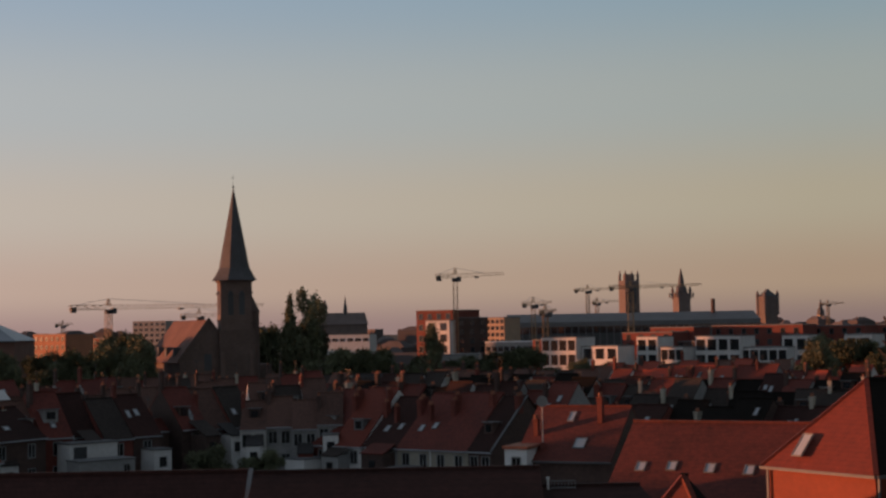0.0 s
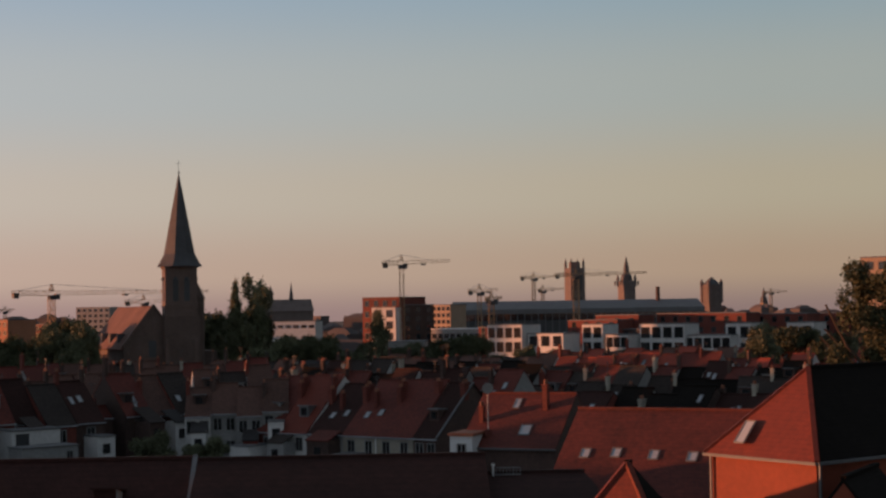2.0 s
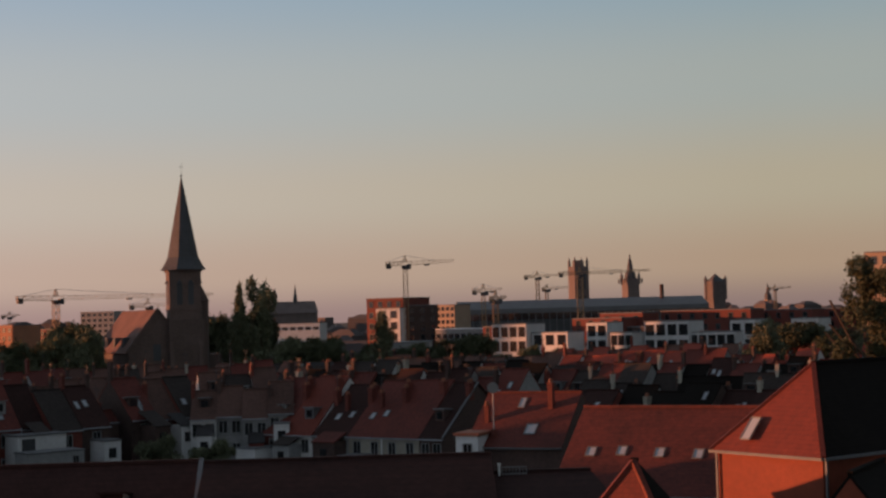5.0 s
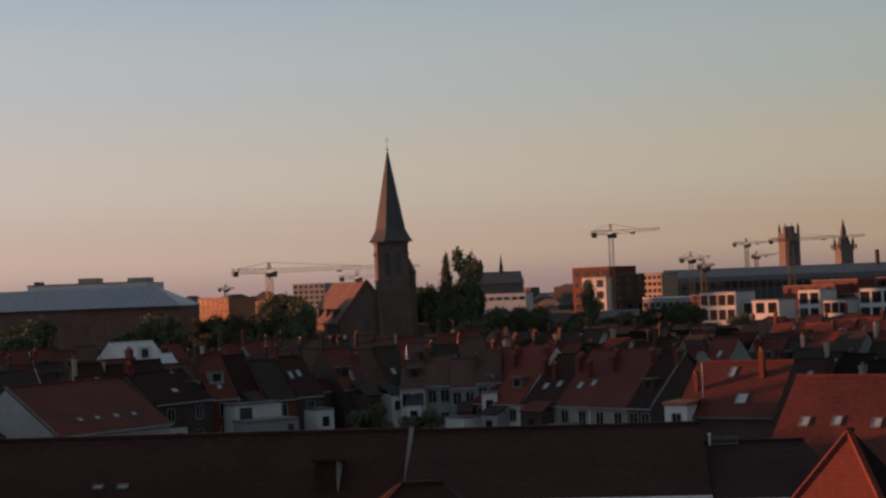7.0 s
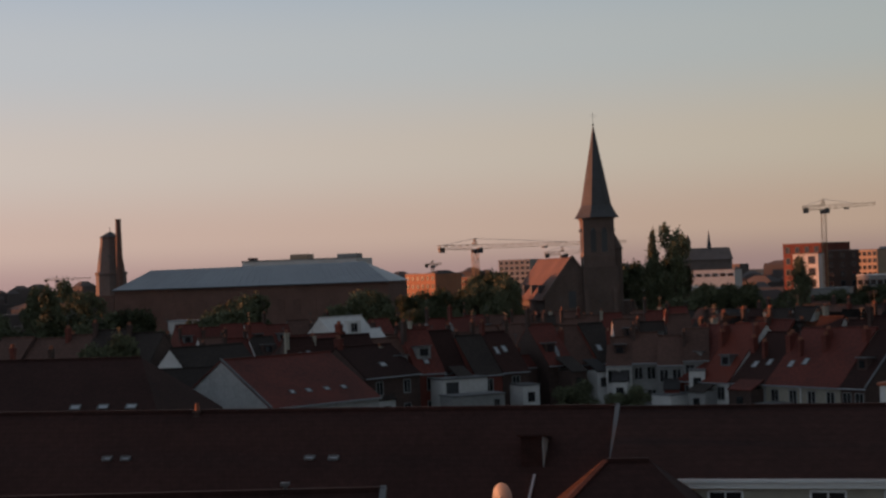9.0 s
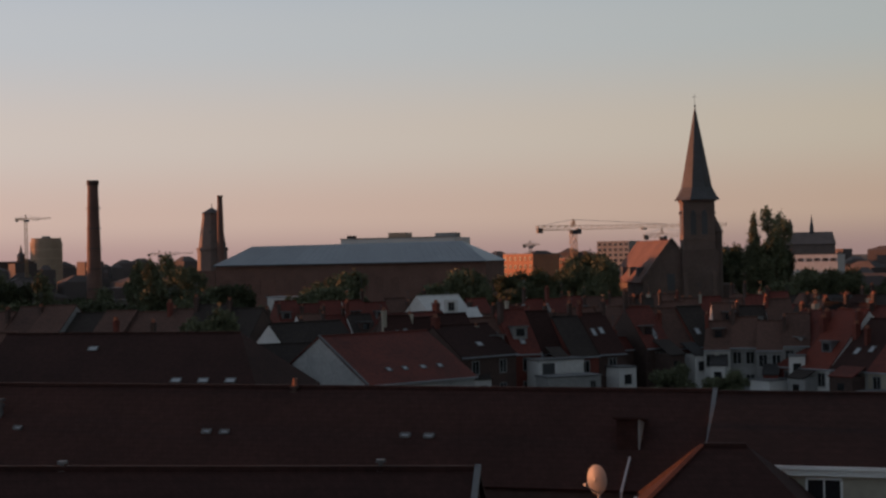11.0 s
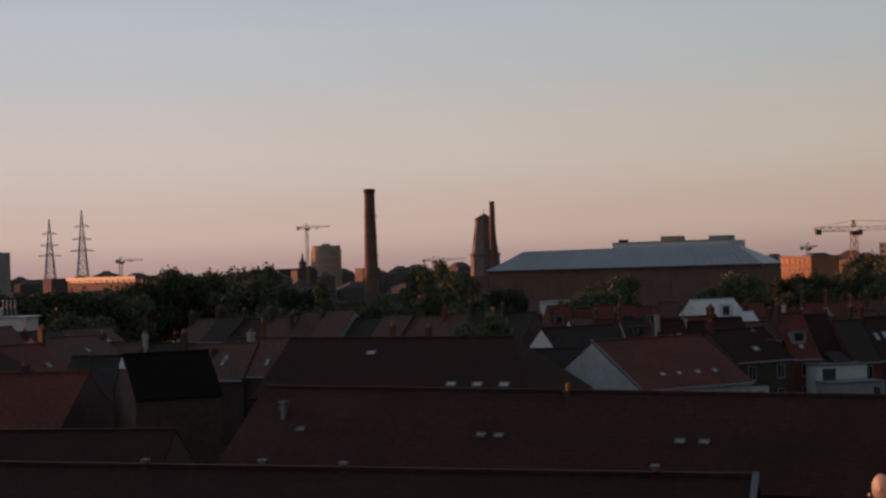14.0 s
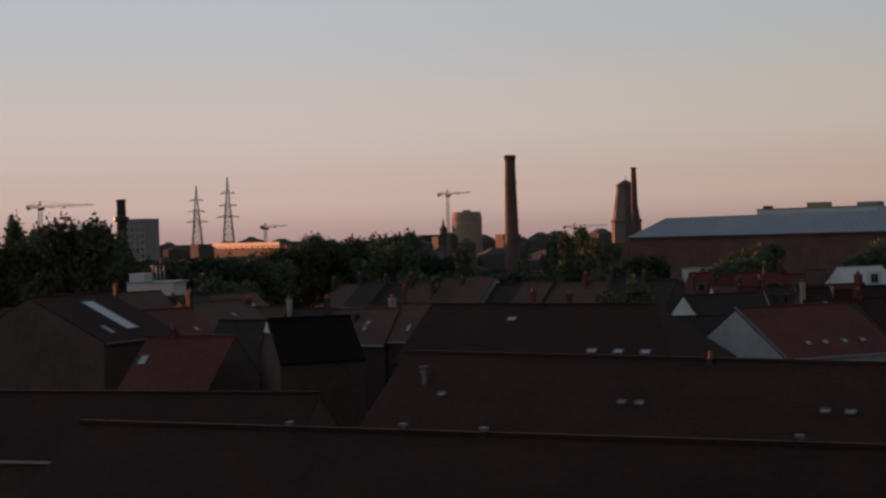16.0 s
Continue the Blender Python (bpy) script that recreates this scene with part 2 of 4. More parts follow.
def skylight_part(parent, x, v, hd, eave, ridge, w=0.62, h=1.0):
    """A roof window on the front slope: v is 0 at the eave and 1 at the ridge."""
    d = Vector((0, hd, ridge - eave)).normalized()
    nrm = Vector((0, -d.z, d.y))
    c = Vector((x, -hd + v * hd, eave + v * (ridge - eave))) + nrm * 0.16
    fr = Geo()
    e, f = Vector((w / 2, 0, 0)), d * h / 2
    for a, b in ((c - e - f, c + e - f), (c + e - f, c + e + f), (c + e + f, c - e + f), (c - e + f, c - e - f)):
        fr.beam(a, b, 0.09)
    ob = part("skylight", fr, LEAD, parent)
    gl = Geo().slab([c - e - f, c + e - f, c + e + f, c - e + f], 0.04)
    part("pane", gl, SKY_TONED_PANE, ob)


def chimney_part(parent, x, y, z0, z1, s=(0.55, 0.85), brick=None, pots=2):
    ch = Geo().box((x, y, (z0 + z1) / 2), (s[0], s[1], z1 - z0))
    ch.box((x, y, z1 - 0.22), (s[0] + 0.12, s[1] + 0.12, 0.12)).box((x, y, z1 + 0.05), (s[0] + 0.16, s[1] + 0.16, 0.1))
    ob = part("chimney", ch, brick or BRICK_RED, parent)
    if pots == 2 and (x * 7.3 + z1 * 3.1) % 1.0 < 0.3:
        part("aerial", Geo().beam((x, y, z1), (x, y, z1 + 1.9), 0.04).beam((x - 0.5, y, z1 + 1.8), (x + 0.5, y, z1 + 1.8), 0.035)
             .beam((x - 0.35, y, z1 + 1.5), (x + 0.35, y, z1 + 1.5), 0.035).beam((x, y - 0.4, z1 + 1.65), (x, y + 0.4, z1 + 1.65), 0.035), DARK_METAL, ob)
    for i in range(pots):
        py = y + (i - (pots - 1) / 2) * 0.36
        part("pot", Geo().lathe([(0.13, z1 + 0.1), (0.11, z1 + 0.42), (0.13, z1 + 0.46)], 8, (x, py)), TERRACOTTA, ob)


made = []
wing_rnd = random.Random(17)


def extras(h, w, hd, eave, ridge):
    """Rear wings, lean-tos and roof dormers that break up a terrace front."""
    r = wing_rnd
    if r.random() < 0.7:
        ww, dd, zz = r.uniform(1.6, w * 0.62), r.uniform(1.8, 4.0), eave * r.uniform(0.5, 0.95)
        cx = r.uniform(-1, 1) * (w - ww) / 2
        wa = r.choice((WHITE, GREY_RENDER, BRICK_DARK, BRICK_RED, WHITE))
        y0 = -hd - 0.02
        wing = part("rear_wing", Geo().box((cx, y0 - dd / 2, zz / 2), (ww, dd, zz)), wa, h)
        if r.random() < 0.55:
            part("wing_roof", Geo().slab([(cx - ww / 2 - 0.1, y0 - dd - 0.2, zz), (cx + ww / 2 + 0.1, y0 - dd - 0.2, zz), (cx + ww / 2 + 0.1, y0 + 0.02, zz + dd * 0.45), (cx - ww / 2 - 0.1, y0 + 0.02, zz + dd * 0.45)], 0.12),
                 r.choice((TILE_BROWN_HAZED, TILE_DARK, TILE_RED, SLATE_ROOF)), wing)
        else:
            part("wing_roof", Geo().box((cx, y0 - dd / 2, zz + 0.07), (ww + 0.2, dd + 0.2, 0.14)), r.choice((LEAD, ZINC)), wing)
        if r.random() < 0.6:
            part("wing_window", Geo().box((cx, y0 - dd - 0.02, zz - 1.3), (min(0.9, ww * 0.5), 0.06, 1.1)), PANE, wing)
    if r.random() < 0.3:
        k = (ridge - eave) / hd
        cx, v = r.uniform(-0.2, 0.2) * w, r.uniform(0.25, 0.4)
        yy, zz = -hd * (1 - v), eave + v * (ridge - eave)
        dw = r.uniform(1.0, 1.8)
        dm = part("dormer", Geo().prism([(yy - 0.1, zz - 0.1), (yy + 1.2 / k, zz + 1.15), (yy - 0.1, zz + 1.25)], cx - dw / 2, cx + dw / 2), r.choice((BRICK_DARK, GREY_RENDER, LEAD)), h)
        part("dormer_roof", Geo().slab([(cx - dw / 2 - 0.15, yy - 0.3, zz + 1.4), (cx + dw / 2 + 0.15, yy - 0.3, zz + 1.4), (cx + dw / 2 + 0.15, yy + 1.2 / k, zz + 1.3), (cx - dw / 2 - 0.15, yy + 1.2 / k, zz + 1.3)], 0.12), LEAD, dm)
        part("dormer_window", Geo().box((cx, yy - 0.13, zz + 0.65), (dw * 0.6, 0.06, 0.8)), PANE, dm)
    if r.random() < 0.5:
        xx = r.choice((-1, 1)) * w * 0.47
        part("downpipe", Geo().beam((xx, -hd - 0.12, 0), (xx, -hd - 0.12, eave), 0.1), r.choice((WHITE_PAINT, ZINC, LEAD)), h)


def house(x, y, n, w, hd, eave, ridge, wall, roof, label, sky=(), chim=(), wins=0, gutter=ZINC, group="", ends=False, hip=0.0, hipr=0.0, hip_roof=None, over=0.25, name="terraced_house"):
    """A pitched-roof house: ridge over (x, y), front looking along n, w wide, hd half deep. hip: how far the left roof end leans in."""
    rz = facing(*n)
    h = thing(name, x, y, 0, rz, label, "house", group)
    made.append(h)
    lx, rx = -w / 2, w / 2
    if hip or hipr:
        part("wall", Geo().box((0, 0, eave / 2), (w, 2 * hd, eave)), wall, h)
    else:
        part("wall", Geo().prism([(-hd, 0), (hd, 0), (hd, eave), (0, ridge - 0.02), (-hd, eave)], lx, rx), wall, h)
    t, k = 0.14, (ridge - eave) / hd
    e, zl = hd + over, eave - k * over + t
    zr = ridge + t
    sl, sr = (lx - over, rx) if hip else ((lx - 0.02, rx + 0.02) if not ends else (lx - 0.15, rx + 0.15))
    g = Geo().slab([(sl, -e, zl), (sr, -e, zl), (sr - hipr, 0, zr), (sl + hip, 0, zr)], t)
    g.slab([(sr, e, zl), (sl, e, zl), (sl + hip, 0, zr), (sr - hipr, 0, zr)], t)
    if hipr:
        g.slab([(sr, -e, zl), (sr, e, zl), (sr - hipr, 0, zr)], t)
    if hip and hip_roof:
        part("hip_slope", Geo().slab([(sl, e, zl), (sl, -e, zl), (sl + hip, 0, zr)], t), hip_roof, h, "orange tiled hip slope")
    elif hip:
        g.slab([(sl, e, zl), (sl, -e, zl), (sl + hip, 0, zr)], t)
    part("roof", g, roof, h)
    part("ridge_cap", Geo().beam((sl + hip, 0, zr + 0.02), (sr - hipr, 0, zr + 0.02), 0.26, 0.16), roof, h)
    if hip:
        for s in (-1, 1):
            part("hip_cap", Geo().beam((sl, s * e, zl), (sl + hip, 0, zr), 0.24, 0.16), hip_roof or roof, h)
        part("gutter", Geo().beam((sl - 0.05, -e, zl - 0.08), (sl - 0.05, e, zl - 0.08), 0.16, 0.14), gutter, h)
    if gutter:
        part("gutter", Geo().beam((sl, -e - 0.05, zl - 0.08), (sr, -e - 0.05, zl - 0.08), 0.16, 0.14), gutter, h)
    if ends:
        for s in ((-1, 1) if ends is True else (ends,)):
            xx = s * (w / 2 + 0.1)
            c = Geo().beam((xx, -e, zl + 0.08), (xx, 0, zr + 0.08), 0.2, 0.16)
            part("verge_coping", c, LEAD, h)
    for u, v, *size in sky:
        skylight_part(h, lx + u * w, v, hd, eave, ridge, *size)
    for u, v, top, *more in chim:
        cy = -hd * (1 - v) if v <= 1 else hd * (v - 1)
        surf = ridge - k * abs(cy)
        chimney_part(h, lx + u * w, cy, surf - 0.6, surf + top, *more)
    for i in range(wins):
        u = (i + 0.5) / wins
        for zz in (eave - 2.0, eave - 4.6):
            if zz > 0.5:
                window_part(h, lx + u * w, -hd - 0.03, zz, 1.0, 1.45)
    return h


rnd = random.Random(4)
ROOFS = [TILE_RED, TILE_BROWN_HAZED, TILE_BROWN_HAZED, TILE_DARK, TILE_RED, SLATE_ROOF]
ROOF_WORD = {TILE_RED: "red tiled", TILE_BROWN: "brown tiled", TILE_BROWN_HAZED: "haze-toned brown tiled", TILE_DARK: "dark tiled", SLATE_ROOF: "grey slate", TILE_BLACK_AND_SHADE: "black tiled", TILE_ORANGE: "orange tiled", TILE_RED_SUNLIT: "sunlit-toned red tiled"}
WALL_WORD = {WHITE: "white rendered", CREAM: "cream rendered", GREY_RENDER: "grey rendered", BRICK_RED: "red brick", BRICK_DARK: "sooty brick", BRICK_ORANGE: "orange brick"}


def terrace(a, b, n, width, hd, eave, ridge, group, roofs=ROOFS, walls=(WHITE, BRICK_DARK, GREY_RENDER, BRICK_RED), wins=2, jitter=0.6, chims=True, skyp=0.5, wings=True):
    """A row of houses whose ridge runs from a to b, fronts looking along n; heights and depths vary, some stand gable-on."""
    ax, ay = a
    dx, dy = b[0] - ax, b[1] - ay
    length = math.hypot(dx, dy)
    count = max(1, round(length / width))
    cell = length / count
    for i in range(count):
        f = (i + 0.5) / count
        ro, wa = rnd.choice(roofs), rnd.choice(walls)
        ch = []
        if chims and rnd.random() < 0.6:
            ch.append((0.04, rnd.choice((0.55, 0.8, 1.0)), rnd.uniform(0.9, 2.0), (0.4, rnd.uniform(0.5, 1.0)), rnd.choice((BRICK_DARK, BRICK_DARK, CREAM, BRICK_RED))))
        if chims and rnd.random() < 0.45:
            ch.append((0.95, rnd.choice((0.6, 1.0, 1.4)), rnd.uniform(0.8, 1.6), (0.4, 0.6), BRICK_DARK))
        sk = [(rnd.uniform(0.2, 0.8), rnd.uniform(0.25, 0.65), rnd.uniform(0.35, 0.6), rnd.uniform(0.8, 1.3)) for _ in range(rnd.choice((0, 1, 2)))] if rnd.random() < skyp else []
        j, out = rnd.uniform(-jitter, jitter), rnd.uniform(-0.9, 0.9)
        word = f"{WALL_WORD[wa]} terraced house under a {ROOF_WORD[ro]} roof"
        x, y = ax + dx * f + n[0] * out, ay + dy * f + n[1] * out
        if rnd.random() < 0.14:
            house(x, y, (dy / length, -dx / length), 2 * hd, cell / 2 - 0.02, eave + j * 0.5, eave + j + cell * 0.42, wa, ro, f"{WALL_WORD[wa]} gabled house under a {ROOF_WORD[ro]} roof", [], [(0.5, 1.0, 1.0)], 0, group=group, over=0.1)
            continue
        house(x, y, n, cell - 0.04, hd * rnd.uniform(0.85, 1.1), eave + j * 0.6, ridge + j, wa, ro, word, sk, ch, wins, group=group)
        if wings:
            extras(made[-1], cell, hd, eave + j * 0.6, ridge + j)


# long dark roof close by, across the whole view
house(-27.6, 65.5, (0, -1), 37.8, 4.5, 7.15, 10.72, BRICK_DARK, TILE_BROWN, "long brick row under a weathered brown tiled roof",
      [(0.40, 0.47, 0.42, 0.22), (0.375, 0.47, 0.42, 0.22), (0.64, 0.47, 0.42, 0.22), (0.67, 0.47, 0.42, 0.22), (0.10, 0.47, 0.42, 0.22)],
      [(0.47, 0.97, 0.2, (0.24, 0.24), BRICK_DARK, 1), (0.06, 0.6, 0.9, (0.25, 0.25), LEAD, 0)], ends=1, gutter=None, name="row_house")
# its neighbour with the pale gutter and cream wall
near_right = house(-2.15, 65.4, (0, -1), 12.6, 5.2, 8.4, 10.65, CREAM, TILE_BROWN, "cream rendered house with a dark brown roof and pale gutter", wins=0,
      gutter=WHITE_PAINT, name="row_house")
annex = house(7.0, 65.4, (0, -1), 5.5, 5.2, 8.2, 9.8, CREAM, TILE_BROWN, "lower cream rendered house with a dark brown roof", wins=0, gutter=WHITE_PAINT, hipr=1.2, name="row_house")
part("vent_pipe", Geo().lathe([(0.05, 9.5), (0.05, 10.28), (0.08, 10.3), (0.08, 10.38)], 10, (-2.5, -0.3)), WHITE_PAINT, annex)
for zz in (10.2, 9.9):
    part("rail", Geo().beam((-2.4, -0.3, zz), (-1.3, -0.3, zz), 0.05), LEAD, annex)
for q in range(8):
    part("baluster", Geo().beam((-2.35 + 0.15 * q, -0.3, 9.6), (-2.35 + 0.15 * q, -0.3, 10.2), 0.03), LEAD, annex)
part("fascia", Geo().box((0, -5.42, 7.97), (5.5, 0.1, 0.28)), WHITE_PAINT, annex)
for wx in (-1.4, 1.3):
    window_part(annex, wx, -5.24, 6.3, 1.2, 1.4, WHITE_PAINT)
part("fascia", Geo().box((0, -5.42, 8.17), (12.6, 0.1, 0.28)), WHITE_PAINT, near_right)
for wx in (-5.15, -1.55, 2.45, 5.3):
    window_part(near_right, wx, -5.24, 6.5, 1.35, 1.4, WHITE_PAINT)
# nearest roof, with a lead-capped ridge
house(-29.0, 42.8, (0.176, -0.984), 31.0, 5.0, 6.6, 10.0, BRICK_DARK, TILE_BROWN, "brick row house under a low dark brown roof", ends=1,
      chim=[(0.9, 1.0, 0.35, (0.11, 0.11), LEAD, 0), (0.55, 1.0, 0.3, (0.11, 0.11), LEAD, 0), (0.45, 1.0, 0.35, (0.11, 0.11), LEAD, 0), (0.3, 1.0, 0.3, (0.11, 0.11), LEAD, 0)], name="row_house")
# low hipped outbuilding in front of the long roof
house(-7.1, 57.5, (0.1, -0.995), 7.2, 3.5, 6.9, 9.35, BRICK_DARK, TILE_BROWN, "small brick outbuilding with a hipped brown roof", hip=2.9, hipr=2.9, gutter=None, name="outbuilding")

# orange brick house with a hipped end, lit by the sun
# long slopes take near-black tile: the shade on them is put into colour
hip_house = house(17.9 + 0.827 * 11.5, 70.7 + 0.561 * 11.5, (0.561, -0.827), 23.0, 3.3, 10.05, 13.95, BRICK_ORANGE, TILE_BLACK_AND_SHADE, "orange brick house, roof slopes blackened for shade, orange tiled hip", hip=3.8, hip_roof=TILE_ORANGE, gutter=LEAD, name="hipped_house")
sl = Vector((3.8, 0, 4.15)).normalized()
c = Vector((-11.75, 1.35, 10.2)) + sl * 1.0 + Vector((-sl.z, 0, sl.x)) * 0.1
fr, e, f = Geo(), Vector((0, 0.3, 0)), sl * 0.68
for a, b in ((c - e - f, c + e - f), (c + e - f, c + e + f), (c + e + f, c - e + f), (c - e + f, c - e - f)):
    fr.beam(a, b, 0.07)
w = part("skylight", fr, LEAD, hip_house)
part("pane", Geo().slab([c + e - f, c - e - f, c - e + f, c + e + f], 0.04), SKY_TONED_PANE, w)
part("downpipe", Geo().beam((-11.6, -3.6, 0), (-11.6, -3.6, 9.9), 0.1), LEAD, hip_house)
part("downpipe", Geo().beam((-11.65, 3.2, 0), (-11.65, 3.2, 9.9), 0.1), LEAD, hip_house)
for wy in (2.2, 0.85):
    o = part("window", Geo().box((-11.53, wy, 6.5), (0.08, 1.0, 1.7)), GREY_RENDER, hip_house)
    part("pane", Geo().box((-11.58, wy, 6.5), (0.05, 0.84, 1.54)), PANE, o)
skylight_part(hip_house, -3.0, 0.45, 3.35, 10.1, 14.05)
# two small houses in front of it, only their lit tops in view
# their near-black slopes are shade put into colour, as on the hipped house
house(9.75, 60.1, (0.85, -0.53), 3.0, 1.7, 8.3, 10.72, BRICK_ORANGE, TILE_BLACK_AND_SHADE, "small brick house under a pointed orange tiled roof", hip=1.5, hipr=1.5, hip_roof=TILE_ORANGE, name="small_house")
house(21.2, 66.0, (0.85, -0.53), 6.0, 1.9, 7.1, 9.5, BRICK_ORANGE, TILE_BLACK_AND_SHADE, "small orange brick gabled house", name="small_house", gutter=None)

# long red roof behind
house(19.6, 94.9, (-0.45, -0.893), 15.6, 6.8, 5.7, 10.45, BRICK_DARK, TILE_RED, "long house with a red tiled roof and skylights",
      [(0.11, 0.455, 0.6, 0.85), (0.24, 0.47, 0.6, 0.85), (0.40, 0.455, 0.6, 0.85), (0.56, 0.445, 0.6, 0.85)], gutter=LEAD, name="long_house")

# added unseen house beside it, whose ridge shades the foot of the long roof
house(-4.0, 91.0, (-0.1, -0.995), 17.0, 5.0, 4.8, 8.1, BRICK_DARK, TILE_BROWN_HAZED, "unseen low brick house added to shade the long roof", name="unseen_shade_house", gutter=LEAD)

# house with the mast and the white box dormer
mast_house = house(11.8, 124.3, (-0.40, -0.916), 8.2, 6.0, 6.2, 10.1, BRICK_DARK, TILE_RED, "house with a lit red roof and tall chimney", [(0.62, 0.30, 0.9, 1.3), (0.42, 0.8, 0.5, 1.3)],
      [(0.74, 0.72, 2.0, (0.4, 0.7)), (0.12, 0.45, 1.3, (0.35, 0.5))], ends=False, gutter=LEAD, name="gabled_house")
d = thing("rear_extension", 5.9, 119.4, 0, facing(-0.40, -0.916), "white rendered box extension with a flat roof", "extension")
# brighter white than the other render: sunlight put into the wall colour
part("wall", Geo().box((0, 1.2, 3.6), (1.9, 3.6, 7.2)), WHITE_PAINT, d)
part("roof", Geo().box((0, 1.2, 7.3), (2.2, 3.9, 0.24)), TERRACOTTA, d)
window_part(d, 0.05, -0.62, 5.7, 0.75, 0.85)
m = thing("antenna_mast", 8.0, 120.6, 6.6, 0, "steel roof mast with a round grey dish", "antenna")
part("pole", Geo().lathe([(0.07, 0.0), (0.05, 4.4)], 8), STEEL, m)
disc = Geo()
ring = [(0.46 * math.cos(2 * math.pi * i / 18), 0.46 * math.sin(2 * math.pi * i / 18)) for i in range(18)]
disc.add([(a, -0.16, 4.3 + b) for a, b in ring] + [(a * 0.5, 0.0, 4.3 + b * 0.5) for a, b in ring], [tuple(range(17, -1, -1)), tuple(range(18, 36))] + [(i, (i + 1) % 18, 18 + (i + 1) % 18, 18 + i) for i in range(18)])
part("dish", disc, DISH_GREY, m)
part("base", Geo().box((0, 0, 0.35), (0.5, 0.5, 1.2)), BRICK_RED, m)

# sunlit terrace, fronts turned towards the sun
NR = (-0.6, -0.8)
ux, uy = 0.8, -0.6
spec = [(-3.0, 5.2, 9.8, TILE_RED, BRICK_RED), (2.0, 4.4, 10.0, TILE_ORANGE, WHITE), (6.9, 5.0, 9.0, TILE_BROWN, GREY_RENDER), (11.8, 4.8, 9.5, TILE_RED, CREAM), (16.6, 4.8, 9.6, TILE_RED, CREAM), (20.6, 3.0, 9.3, TILE_BROWN, BRICK_DARK)]
for i, (s, wd, rg, ro, wa) in enumerate(spec):
    cx, cy = -8.6 + ux * s, 174.8 + uy * s
    ch = [(0.02, 0.62, 1.5), (0.9, 0.8, 1.1)] if i not in (0, 5) else [(0.95, 0.8, 1.2)]
    if i in (2, 3):
        ch.append((0.45, 0.5, 1.7, (0.4, 0.6)))
    house(cx, cy, NR, wd, 7.0, 3.9, rg, wa, ro, f"{WALL_WORD[wa]} terraced house under a {ROOF_WORD[ro]} roof",
          [(0.35, 0.35), (0.7, 0.4)] if i in (2, 3) else [], ch, 2, group="sunlit terrace", ends=1 if i == 5 else False)
    extras(made[-1], wd, 7.0, 3.9, rg)
# rows behind the sunlit terrace
terrace((-14, 196), (16, 176), NR, 3.7, 4.2, 5.6, 9.6, "second sunlit row", roofs=[TILE_BLACK_AND_SHADE, TILE_BROWN_HAZED, TILE_BROWN, TILE_RED, TILE_DARK])
terrace((2, 214), (34, 192), NR, 3.7, 4.2, 5.5, 9.3, "third sunlit row", roofs=[TILE_BLACK_AND_SHADE, TILE_BROWN_HAZED, TILE_BROWN, TILE_RED, TILE_DARK])
terrace((-16, 236), (30, 210), NR, 3.8, 4.2, 5.6, 9.6, "fourth sunlit row", roofs=[TILE_BLACK_AND_SHADE, TILE_BROWN_HAZED, TILE_BROWN, TILE_RED, TILE_DARK])
terrace((18, 160), (40, 146), NR, 3.8, 4.4, 5.4, 8.6, "dark row by the long roof", roofs=[TILE_BLACK_AND_SHADE, TILE_BROWN])
terrace((34, 226), (64, 208), NR, 3.7, 4.2, 5.6, 8.8, "row of red roofs", roofs=[TILE_BLACK_AND_SHADE, TILE_BROWN, TILE_RED])
terrace((30, 262), (74, 240), NR, 3.7, 4.2, 5.8, 9.2, "row of red roofs", roofs=[TILE_RED_SUNLIT, TILE_RED_SUNLIT, TILE_RED])
terrace((34, 304), (92, 272), NR, 4.0, 4.2, 5.8, 9.2, "row of red roofs", roofs=[TILE_RED_SUNLIT, TILE_BROWN_HAZED, TILE_RED_SUNLIT])
terrace((-26, 262), (20, 238), (-0.5, -0.87), 4.0, 4.2, 5.6, 9.4, "row before the church", roofs=[TILE_DARK, TILE_BROWN_HAZED, SLATE_ROOF])
terrace((0, 296), (40, 276), (-0.5, -0.87), 4.1, 4.2, 5.4, 8.8, "row before the church", roofs=[TILE_DARK, TILE_BROWN_HAZED])
terrace((-34, 284), (-4, 270), (-0.3, -0.95), 4.0, 4.2, 5.6, 8.2, "row before the church", roofs=[TILE_DARK, TILE_BROWN_HAZED])
terrace((-20, 218), (6, 204), NR, 3.8, 3.6, 5.0, 8.6, "back row by the sunlit terrace", roofs=[TILE_DARK, TILE_BROWN_HAZED, TILE_RED, TILE_ORANGE])
terrace((10, 190), (30, 178), NR, 3.8, 3.8, 4.8, 8.2, "back row by the sunlit terrace", roofs=[TILE_DARK, TILE_BROWN_HAZED, TILE_DARK, TILE_BLACK_AND_SHADE])
terrace((26, 196), (56, 182), (-0.4, -0.92), 4.0, 3.8, 4.6, 7.8, "dark row by the long roof", roofs=[TILE_BLACK_AND_SHADE, TILE_DARK, TILE_BROWN_HAZED], skyp=0.6)
terrace((-46, 262), (-28, 250), (-0.5, -0.87), 4.0, 3.8, 5.2, 8.8, "row before the church", roofs=[TILE_BROWN_HAZED, TILE_RED, TILE_DARK], skyp=0.8)
terrace((-70, 250), (-44, 268), (0.5, -0.87), 4.0, 3.8, 5.2, 8.8, "row before the church", roofs=[TILE_BROWN_HAZED, TILE_RED, TILE_BROWN_HAZED], skyp=0.8)
# pale backs under the church
terrace((-24, 176), (-12, 176), (0.05, -1), 3.3, 3.9, 6.0, 9.2, "pale rear extensions", walls=[WHITE, GREY_RENDER, CREAM], roofs=[TILE_DARK, TILE_BROWN_HAZED])
